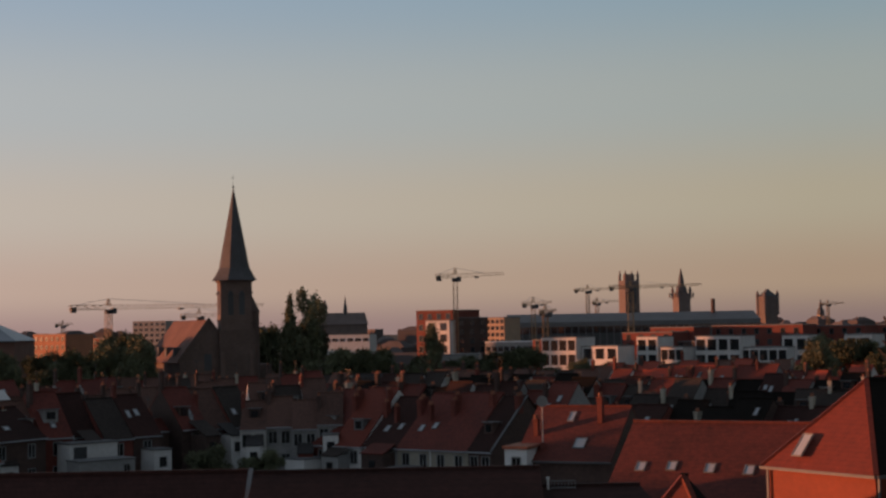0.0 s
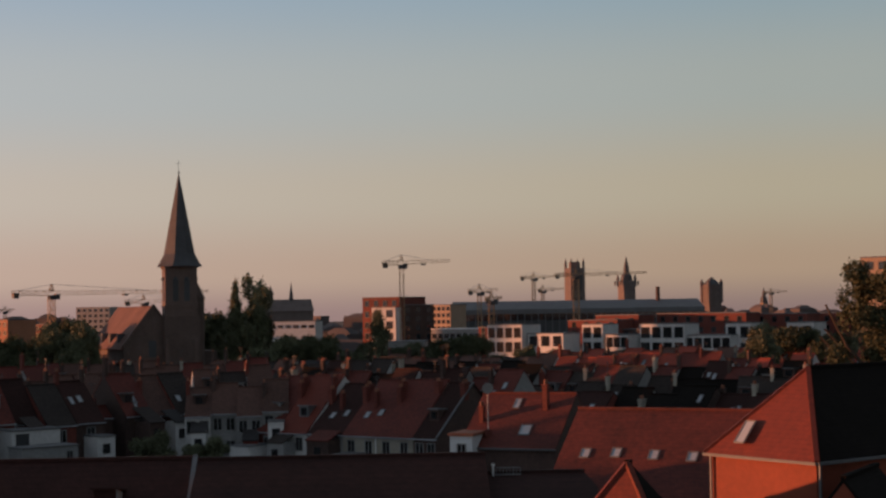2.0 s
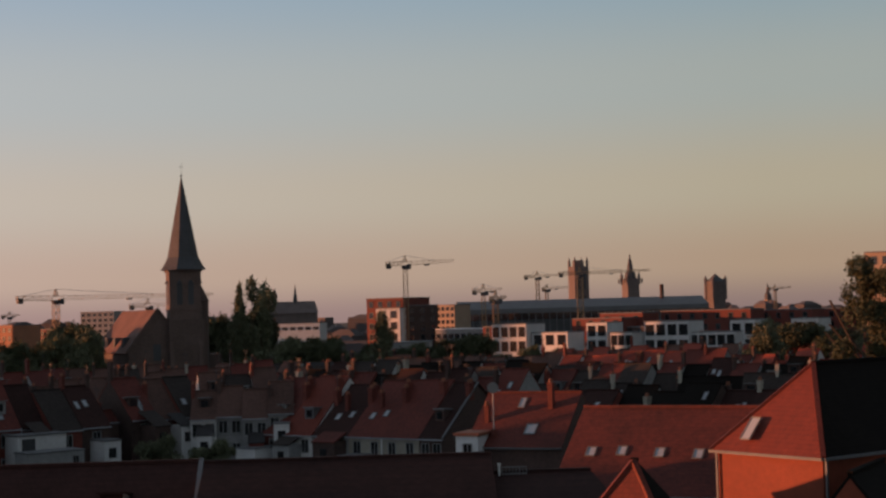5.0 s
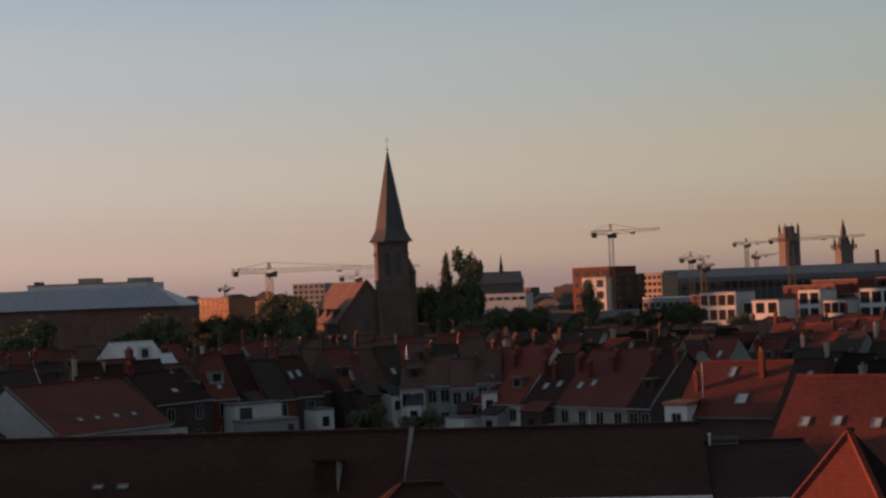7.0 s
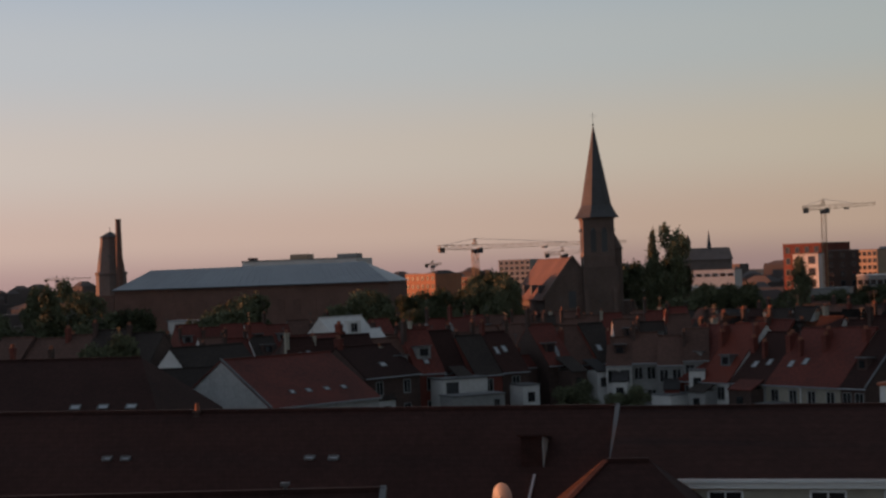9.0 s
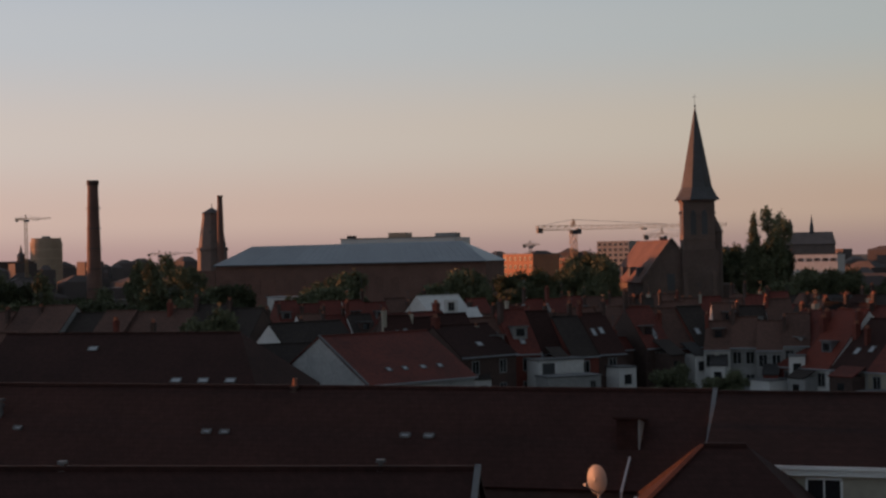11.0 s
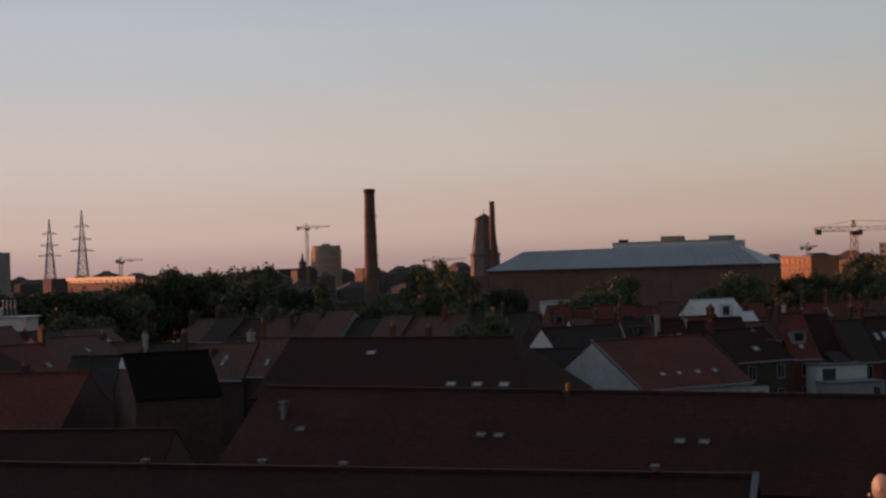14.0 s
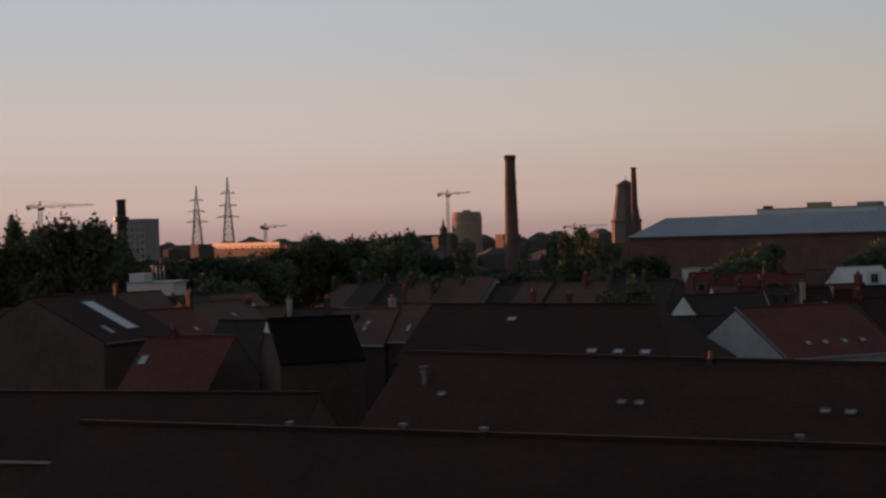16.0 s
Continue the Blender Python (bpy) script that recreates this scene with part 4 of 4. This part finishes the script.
for i in range(40):
    u = i / 39
    part("roof_seam", Geo().beam((-35 + 65.5 * u, -10.4, 16.15), (-30 + 53 * u, -0.05, 20.6 + 0.3 * u), 0.05, 0.07), ZINC, hl)
part("gutter", Geo().beam((-36, -10.8, 15.9), (31.6, -10.8, 15.9), 0.3, 0.25), DARK_METAL, hl)
for i in range(17):
    part("blind_bay", Geo().box((-32.5 + 3.8 * i, -10.05, 10.8), (1.7, 0.12, 3.6)), BRICK_WORKS, hl)
hu = thing("office_block", -134.5, 384, 0, 3.0, "pale flat-roofed office block behind the hall", "building")
part("wall", Geo().box((0, 0, 11.2), (32, 18, 22.4)), WHITE, hu)
part("plant_room", Geo().box((-0.5, -4, 23.1), (5.0, 6, 1.6)), TAN_STONE, hu)
part("plant_room", Geo().box((13, -4, 22.9), (5.5, 6, 1.4)), GREY_RENDER, hu)
part("plant_room", Geo().box((-14.5, -4, 22.8), (1.5, 4, 1.2)), BRICK_DARK, hu)
part("parapet", Geo().box((0, -9.05, 22.45), (32.3, 0.3, 0.3)), CONCRETE, hu)
v = thing("shed", -133, 300, 0, 0, "pale low shed roof before the hall", "shed")
part("wall", Geo().box((0, 0, 4.4), (8, 5, 8.8)), WHITE, v)
part("roof", Geo().box((0, 0, 8.9), (8.4, 5.4, 0.25)), ZINC, v)


# ---- flats and larger buildings ----
def flats(x, y, n, w, dep, z0, z1, wall, label, cols, rows, win=(1.3, 1.7), group="", name="block_of_flats", side_cols=0, top=None, recess=True, pitch=None):
    b = thing(name, x, y, 0, facing(*n), label, "flats", group)
    part("wall", Geo().box((0, dep / 2, z1 / 2), (w, dep, z1)), wall, b)
    part("parapet", Geo().box((0, dep / 2, z1 + 0.12), (w + 0.25, dep + 0.25, 0.24)), top or LEAD, b)
    hh = pitch or (z1 - z0) / rows
    for j in range(rows):
        for i in range(cols):
            cx, cz = -w / 2 + w * (i + 0.5) / cols, z1 - hh * (j + 0.5) - 0.1
            fr = Geo()
            for s in (-1, 1):
                fr.box((cx + s * win[0] / 2, -0.04, cz), (0.12, 0.16, win[1]))
                fr.box((cx, -0.04, cz + s * win[1] / 2), (win[0] + 0.12, 0.16, 0.12))
            o = part("window", fr, DARK_METAL, b)
            part("pane", Geo().box((cx, -0.02, cz), (win[0], 0.06, win[1])), PANE, o)
        for i in range(side_cols):
            cy, cz = dep * (i + 0.5) / side_cols, z1 - hh * (j + 0.5) - 0.1
            o = part("window", Geo().box((-w / 2 - 0.03, cy, cz), (0.1, win[0] + 0.1, win[1] + 0.1)), DARK_METAL, b)
            part("pane", Geo().box((-w / 2 - 0.06, cy, cz), (0.08, win[0], win[1])), PANE, o)
    return b


NF = (-0.6, -0.8)
wf = "white rendered flats with large dark windows"
flats(31.3, 399.0, NF, 11.0, 10, 6.0, 13.8, WHITE, wf, 4, 2, (2.0, 2.7), "white flats")
flats(41.9, 394.1, NF, 11.0, 9, 5.1, 11.3, WHITE, wf, 3, 1, (2.4, 2.7), "white flats", pitch=3.6)
flats(54.4, 392.5, NF, 6.2, 9, 5.6, 13.6, WHITE, wf, 2, 2, (2.2, 2.8), "white flats")
flats(60.3, 388.3, NF, 6.5, 9, 4.6, 10.8, WHITE, wf, 3, 1, (1.7, 2.6), "white flats", pitch=3.6)
flats(72.1, 386.7, NF, 13.0, 9, 5.3, 13.5, WHITE, wf, 4, 2, (2.4, 2.8), "white flats")
flats(82.8, 380.5, NF, 13.0, 9, 4.2, 10.4, WHITE, wf, 5, 1, (2.0, 2.6), "white flats", pitch=3.6)
flats(90.9, 380.2, NF, 7.0, 9, 4.9, 13.4, WHITE, wf, 2, 2, (2.2, 2.8), "white flats")
flats(98.7, 376.0, NF, 8.0, 9, 3.8, 10.2, WHITE, wf, 3, 1, (1.7, 2.6), "white flats", pitch=3.6)
flats(105.8, 375.1, NF, 7.2, 9, 4.6, 13.4, WHITE, wf, 2, 2, (2.2, 2.8), "white flats")
flats(72.0, 392, NF, 98.0, 6, 1.8, 7.0, WHITE, "long low white rendered terrace of flats", 36, 1, (1.9, 2.3), "white flats", pitch=3.2)
rb = "red brick upper flats with dark windows"
for x, y, w, z in ((58.0, 418, 16, 14.6), (90, 422, 28, 16.1), (66, 424, 14, 15.9), (112, 424, 20, 15.6), (134, 426, 24, 15.5), (30, 424, 10, 13.0)):
    flats(x, y, NF, w, 10, 10, z, BRICK_RED, rb, max(3, int(w / 4)), 2, (1.3, 1.6), "red brick flats")
flats(66, 416, NF, 12, 8, 6.9, 11.9, BRICK_DARK, "dark brick flats between white blocks", 4, 2, group="red brick flats")
# red brick block with the white bay
flats(-2.5, 452, (-0.6, -0.8), 14.0, 14, 9, 22.4, BRICK_RED, "red brick block of flats with a stepped roof", 4, 4, (1.6, 1.8), side_cols=0)
flats(-1.6, 449, (-0.6, -0.8), 9.0, 3, 9, 19.3, WHITE, "white framed bay of the brick flats", 2, 3, (2.4, 2.2))
flats(9.0, 452, (0.45, -0.89), 11.0, 12, 9, 20.0, BRICK_DARK, "dark brick block of flats", 3, 4, (1.4, 1.6))
flats(18.5, 520, NF, 8.0, 10, 8.7, 20.3, TAN_STONE, "tan stone office block", 4, 5, (1.2, 1.3))
flats(20.0, 440, NF, 18.0, 8, 8.7, 12.5, GREY_RENDER, "low grey block with a white roof edge", 8, 1, (1.6, 1.4), top=WHITE_PAINT)
flats(-30, 420, (-0.1, -1), 24, 10, 5, 10.0, GREY_RENDER, "low grey shed with a flat roof", 6, 1, (1.6, 1.2))
flats(4, 372, (-0.1, -1), 10, 10, 4, 10.2, GREY_RENDER, "plain grey rendered blind gable block", 2, 1, (0.8, 1.0))
# long dark glass hall
gh = thing("glass_hall", 82, 628, -1.3, facing(0.03, -1), "long dark glazed hall with a ribbed roof", "hall")
part("wall", Geo().box((0, 12, 9), (108, 24, 18)), DARK_METAL, gh)
part("roof", Geo().prism([(-1, 18), (25, 18), (25, 19), (12, 23.6), (-1, 20)], -54, 54), LEAD, gh)
for i in range(37):
    part("mullion", Geo().box((-54 + 3 * i, -0.1, 9.5), (0.3, 0.3, 19)), LEAD, gh)
part("glazing", Geo().box((0, -0.02, 17.2), (107, 0.1, 4.0)), PANE, gh)
part("flue", Geo().lathe([(1.0, 18), (0.9, 29)], 10, (36, 10)), BRICK_DARK, gh)
# lit orange flats by the hall
flats(-134.5, 503, (-0.6, -0.8), 17.0, 12, 6, 17.4, FLATS_ORANGE, "pale orange brick flats with square dark windows", 6, 4, (1.4, 1.5))
flats(-121, 520, (-0.6, -0.8), 14.0, 12, 6, 15.6, BRICK_RED, "red brick flats with square dark windows", 5, 4, (1.4, 1.5))
flats(-176, 882, (-0.3, -0.95), 22.0, 14, 5, 24.4, CONCRETE, "distant concrete tower block", 6, 6, (2, 1.6))
flats(-60, 620, (-0.2, -0.98), 60.0, 12, 5, 15.0, WHITE, "long low white warehouse", 18, 1, (2.2, 1.2), pitch=4)
# convent with a thin spire
cv = thing("convent", -54, 800, 0, 0, "long tall-roofed convent with a thin spire", "church")
part("wall", Geo().box((0, 6, 10), (25, 12, 20)), GREY_STONE, cv)
# roof takes the paler stone colour in place of slate, painting in haze
part("roof", Geo().add([(-13, -1, 20), (13, -1, 20), (13, 13, 20), (-13, 13, 20), (-11.5, 6, 26.5), (11.5, 6, 26.5)], [(0, 1, 5, 4), (1, 2, 5), (2, 3, 4, 5), (3, 0, 4)]), GREY_STONE, cv)
part("spire", Geo().lathe([(1.2, 24), (1.1, 28), (0.05, 36)], 8, (0.8, 6)), SLATE, cv)
part("bell_turret", Geo().lathe([(1.6, 24), (1.5, 29), (1.9, 29.4), (0.1, 34)], 8, (-10.5, 6)), SLATE, cv)


# ---- old towers on the skyline ----
def tower(name, x, y, z, label):
    return thing(name, x, y, z, 18, label, "tower")


t = tower("cathedral_tower", 202, 1587, -3.3, "square gothic cathedral tower with four pinnacles")
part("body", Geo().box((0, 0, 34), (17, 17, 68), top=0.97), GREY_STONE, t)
part("octagon", Geo().lathe([(6.6, 68), (6.4, 74), (5.8, 75)], 8), GREY_STONE, t)
for sx in (-1, 1):
    for sy in (-1, 1):
        part("pinnacle", Geo().lathe([(1.7, 60), (1.5, 72), (1.7, 72.5), (0.1, 79)], 8, (sx * 7.2, sy * 7.2)), GREY_STONE, t)
    for k in range(2):
        part("opening", Geo().box((sx * 3.2, -8.45, 30 + 20 * k), (2.4, 0.3, 13)), DARK_METAL, t)
t = tower("belfry", 241, 1480, -4.0, "slender belfry with corner turrets and a steep spire")
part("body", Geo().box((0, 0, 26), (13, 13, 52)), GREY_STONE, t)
part("spire", Geo().lathe([(6.5, 52), (5.2, 58), (3.2, 60), (2.9, 65), (0.2, 77)], 8), SLATE, t)
for sx in (-1, 1):
    for sy in (-1, 1):
        part("turret", Geo().lathe([(1.5, 46), (1.5, 54), (1.8, 54.3), (0.1, 59)], 8, (sx * 6.4, sy * 6.4)), GREY_STONE, t)
        part("bracket", Geo().beam((sx * 6.4, sy * 6.4, 50), (sx * 9.8, sy * 6.4, 51.5), 0.5).lathe([(0.8, 47.5), (0.9, 51), (0.1, 53)], 6, (sx * 9.8, sy * 6.4)), DARK_METAL, t)
t = tower("crossing_tower", 324, 1464, -5.4, "broad square church tower with corner turrets")
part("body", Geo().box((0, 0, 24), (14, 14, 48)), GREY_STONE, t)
part("roof", Geo().lathe([(9.6, 48), (0.3, 55.8)], 4, turn=math.pi / 4), SLATE, t)
for sx in (-1, 1):
    for sy in (-1, 1):
        part("turret", Geo().lathe([(1.7, 30), (1.7, 50), (1.9, 50.3), (0.1, 54)], 8, (sx * 7, sy * 7)), GREY_STONE, t)
t = tower("clock_tower", 398.5, 1549, -6.6, "slim stone turret with a pointed roof")
part("body", Geo().box((0, 0, 15), (6, 6, 30)), TAN_STONE, t)
part("spire", Geo().lathe([(4.2, 30), (3.4, 36), (2.2, 37), (0.1, 47.5)], 8), SLATE, t)


# ---- chimneys and water tower ----
c = thing("factory_chimney", -155.6, 256.5, 0, 0, "tall tapered red brick factory chimney", "chimney")
part("shaft", Geo().lathe([(1.75, 0), (1.5, 14), (1.06, 31.5), (1.06, 32.6)], 20), BRICK_WORKS, c, smooth=False)
part("crown", Geo().lathe([(1.15, 32.6), (1.22, 33.2), (1.12, 33.6), (0.85, 33.6), (0.85, 32.8)], 20), BRICK_DARK, c)
for i in range(6):
    part("iron_band", Geo().lathe([(1.74 - 0.02 * i - 0.03 * 3 * i * 0.25, 8 + 4 * i), (1.74 - 0.02 * i - 0.03 * 3 * i * 0.25, 8.12 + 4 * i)], 20), DARK_METAL, c)
c = thing("water_tower", -225.5, 446.5, 0, 20, "tapered grey stone water tower with a lantern roof", "tower")
part("shaft", Geo().lathe([(5.4, 0), (5.0, 20.8), (4.6, 22), (3.2, 32)], 8), GREY_STONE, c, smooth=False)
part("ledge", Geo().lathe([(5.1, 20.6), (5.3, 21.0), (5.3, 21.6), (4.7, 21.8)], 8), GREY_STONE, c)
part("gallery", Geo().lathe([(3.2, 32), (3.3, 33.0), (3.0, 33.3), (2.6, 33.8)], 8), GREY_STONE, c)
part("roof", Geo().lathe([(3.6, 33.3), (0.2, 35.2)], 8).lathe([(0.12, 35.3), (0.1, 36.5)], 6), SLATE, c)
part("annex", Geo().box((-3, -2, 7), (9, 9, 14)), BRICK_WORKS, c)
for a in range(4):
    part("window", Geo().box((math.sin(a * 1.57) * 3.4, -math.cos(a * 1.57) * 3.4, 26.3), (0.9, 0.9, 1.9)), DARK_METAL, c)
c = thing("factory_chimney", -220.8, 443.3, 0, 0, "slim brick chimney beside the water tower", "chimney")
part("shaft", Geo().lathe([(1.5, 0), (1.15, 25), (0.85, 38.4), (1.0, 38.5), (1.0, 39)], 14), BRICK_WORKS, c)
c = thing("factory_chimney", -433.5, 415, 0, 0, "dark brick chimney behind trees", "chimney")
part("shaft", Geo().lathe([(2.6, 0), (2.1, 20), (1.75, 35), (2.0, 35.2), (2.0, 36)], 14), BRICK_DARK, c)
part("ring", Geo().lathe([(2.4, 27), (3.0, 27.4), (3.0, 29), (2.4, 29.2)], 14), DARK_METAL, c)
# round block of flats far off
c = thing("round_flats", -599, 923, 0, 33, "tall rounded concrete block of flats", "flats")
part("body", Geo().lathe([(11.2, 0), (11.2, 33.5), (10.6, 33.6), (10.6, 36.3)], 24), TAN_STONE, c)
for k in range(10):
    part("balcony_band", Geo().lathe([(11.5, 3.2 * k + 2), (11.5, 3.2 * k + 3.1)], 16), TAN_STONE, c)
part("plant_room", Geo().box((0, 0, 37), (6, 6, 1.6)), CONCRETE, c)
t = tower("village_church", -615, 915, 0.0, "small dark church with a pointed turret")
part("nave", Geo().box((0, 0, 10), (32, 14, 20)), BRICK_DARK, t)
part("spire", Geo().lathe([(3.2, 18), (2.8, 23.5), (3.3, 24), (1.2, 26.5), (1.0, 28), (0.1, 32)], 8), SLATE, t)
flats(-503, 488, (0.2, -0.98), 14, 12, 8, 29.8, CONCRETE, "concrete tower block behind trees", 5, 7, (1.6, 1.4))
# long low building that mirrors the sunset
lb = thing("glazed_shed", -531, 598, 0, facing(-0.41, -0.912), "long low shed with a glazed front catching the sun", "shed")
part("wall", Geo().box((0, 6, 7), (84, 12, 14)), BRICK_DARK, lb)
part("roof", Geo().box((0, 6, 16.8), (87, 13, 1.6)), LEAD, lb)
for i in range(12):
    part("glazing", Geo().box((-38.5 + 7 * i, 0.6, 15.2), (6.4, 0.3, 1.3)), PANE, lb)
    part("post", Geo().box((-42 + 7 * i, 0.7, 15), (0.5, 1, 2.2)), LEAD, lb)


# ---- lattice: cranes and pylons ----
def lattice(ge, a, b, w0, w1, bays, t):
    """A square lattice boom from a to b."""
    a, b = Vector(a), Vector(b)
    d = (b - a).normalized()
    up = Vector((0, 0, 1)) if abs(d.z) < 0.9 else Vector((0, 1, 0))
    s = d.cross(up).normalized()
    u = s.cross(d)
    rings = []
    for k in range(bays + 1):
        f = k / bays
        w = (w0 + (w1 - w0) * f) / 2
        p = a.lerp(b, f)
        rings.append([p + s * w * i + u * w * j for i, j in ((-1, -1), (1, -1), (1, 1), (-1, 1))])
    for k in range(bays):
        for i in range(4):
            ge.beam(rings[k][i], rings[k + 1][i], t)
            ge.beam(rings[k][i], rings[k + 1][(i + 1) % 4], t * 0.7)
            ge.beam(rings[k + 1][i], rings[k + 1][(i + 1) % 4], t * 0.7)
    return ge


def crane(x, y, z, jib, counter, turn, label, mast=2.0, thick=0.3):
    c = thing("tower_crane", x, y, 0, turn, label, "crane", "building cranes")
    part("mast", lattice(Geo(), (0, 0, 0), (0, 0, z - 1), mast, mast, max(6, int(z / 2.2)), thick), CRANE_PAINT, c)
    part("slewing_ring", Geo().lathe([(mast * 0.7, z - 1.2), (mast * 0.8, z - 0.4), (mast * 0.7, z)], 10), DARK_METAL, c)
    part("cab", Geo().box((mast * 0.8, -mast * 0.6, z - 0.4), (1.3, 1.1, 1.5)), DARK_METAL, c)
    part("jib", lattice(Geo(), (0, 0, z + 0.6), (jib, 0, z + 1.1), 1.2, 0.7, max(8, int(jib / 2)), thick * 0.5), CRANE_PAINT, c)
    part("counter_jib", lattice(Geo(), (0, 0, z + 0.6), (-counter, 0, z + 0.6), 1.3, 1.2, 5, thick * 0.8), CRANE_PAINT, c)
    part("counterweight", Geo().box((-counter + 0.9, 0, z - 0.1), (1.5, 1.1, 1.5)), DARK_METAL, c)
    part("apex", lattice(Geo(), (0, 0, z + 1), (0, 0, z + 3.0), 1.2, 0.3, 3, thick * 0.7), CRANE_PAINT, c)
    part("tie", Geo().beam((0, 0, z + 3.0), (jib * 0.6, 0, z + 1.4), 0.1).beam((0, 0, z + 3.0), (-counter, 0, z + 1.0), 0.1), STEEL, c)
    part("trolley", Geo().box((jib * 0.45, 0, z + 0.1), (1.4, 1.0, 0.5)), DARK_METAL, c)


crane(4.0, 440, 32.0, 14.5, 5.8, 3, "tower crane over the brick flats", 1.3, 0.14)
crane(-93.0, 409.6, 24.0, 51, 11.5, 40, "long-armed tower crane beside the church", 1.5, 0.15)
crane(-84.9, 513, 22.5, 22, 6.5, 25, "distant tower crane behind the church", 1.2, 0.14)
crane(32.1, 519, 24.5, 6.6, 4.0, 4, "small tower crane by the glass hall", 1.3, 0.14)
crane(32.8, 469, 21.1, 3.5, 2.0, 4, "small tower crane by the glass hall", 1.6, 0.22)
crane(69.0, 696.6, 33.3, 11, 6.3, 3, "tower crane beyond the glass hall", 1.5, 0.22)
crane(79.5, 755.8, 28.3, 11, 2.5, 3, "tower crane beyond the glass hall", 1.5, 0.22)
crane(74.3, 580.3, 31.3, 28, 8.2, -2, "tall tower crane before the cathedral tower", 2.2, 0.25)
crane(253.7, 967.3, 27.8, 10.5, 4.5, -5, "distant tower crane on the skyline", 1.6, 0.25)
crane(-499.5, 748.7, 43.6, 14.0, 6.0, 33, "distant tower crane by the round flats", 1.6, 0.28)
crane(-200, 774.6, 22.0, 5.0, 4.0, 10, "distant tower crane on the skyline", 1.4, 0.22)
crane(-530, 457, 36.0, 24, 6.0, 47, "distant tower crane behind trees", 1.6, 0.28)
crane(-588, 681, 26.4, 13, 3.0, 40, "distant tower crane on the skyline", 1.8, 0.3)
crane(-474.6, 863, 22.0, 22, 7.5, 28, "distant tower crane on the skyline", 1.4, 0.25)


def pylon(x, y, z, label):
    p = thing("power_pylon", x, y, 0, 35, label, "pylon", "power pylons")
    part("body", lattice(Geo(), (0, 0, 0), (0, 0, z * 0.72), 9.0, 2.6, 11, 0.5), STEEL, p)
    part("peak", lattice(Geo(), (0, 0, z * 0.72), (0, 0, z), 2.6, 0.3, 5, 0.35), STEEL, p)
    for k, w in ((0.58, 7.0), (0.70, 5.6), (0.83, 4.6)):
        part("cross_arm", Geo().beam((-w, 0, z * k), (0, 0, z * k + 1.6), 0.35).beam((w, 0, z * k), (0, 0, z * k + 1.6), 0.35).beam((-w, 0, z * k), (w, 0, z * k), 0.35), STEEL, p)


pylon(-604.8, 666.5, 57.6, "tall lattice power pylon behind trees")
pylon(-652.9, 690.1, 54.6, "lattice power pylon behind trees")

# tall block behind the near tree
flats(99, 286, NF, 12, 10, 6.3, 26.9, TAN_STONE, "tall tan block of flats behind a tree", 4, 7, (1.8, 1.5))
# ---- distance: low town and woods along the horizon ----
dr = random.Random(21)
for name, lab, cat, b0, b1, d0, d1, cnt, zz, mat in (
        ("town_skyline", "distant low town roofs along the horizon", "town", -60, 40, 900, 1900, 420, (9, 19), HAZE_TOWN),
        ("town_skyline", "low roofs in the middle distance", "town", -50, 25, 520, 880, 220, (4, 9), HAZE_TOWN)):
    ge = Geo()
    for _ in range(cnt):
        b, dd = dr.uniform(b0, b1), dr.uniform(d0, d1)
        x, y = at(b, dd)
        w, h = dr.uniform(10, 34), dr.uniform(*zz)
        rz = dr.uniform(0, 180)
        ge.box((x, y, h / 2), (w, dr.uniform(8, 14), h), rz)
        if dr.random() < 0.7:
            ge.box((x, y, h + 1.5), (w, 8, 3.0), rz, top=0.35)
    single(name, ge, mat, lab, cat, kind="stuff")
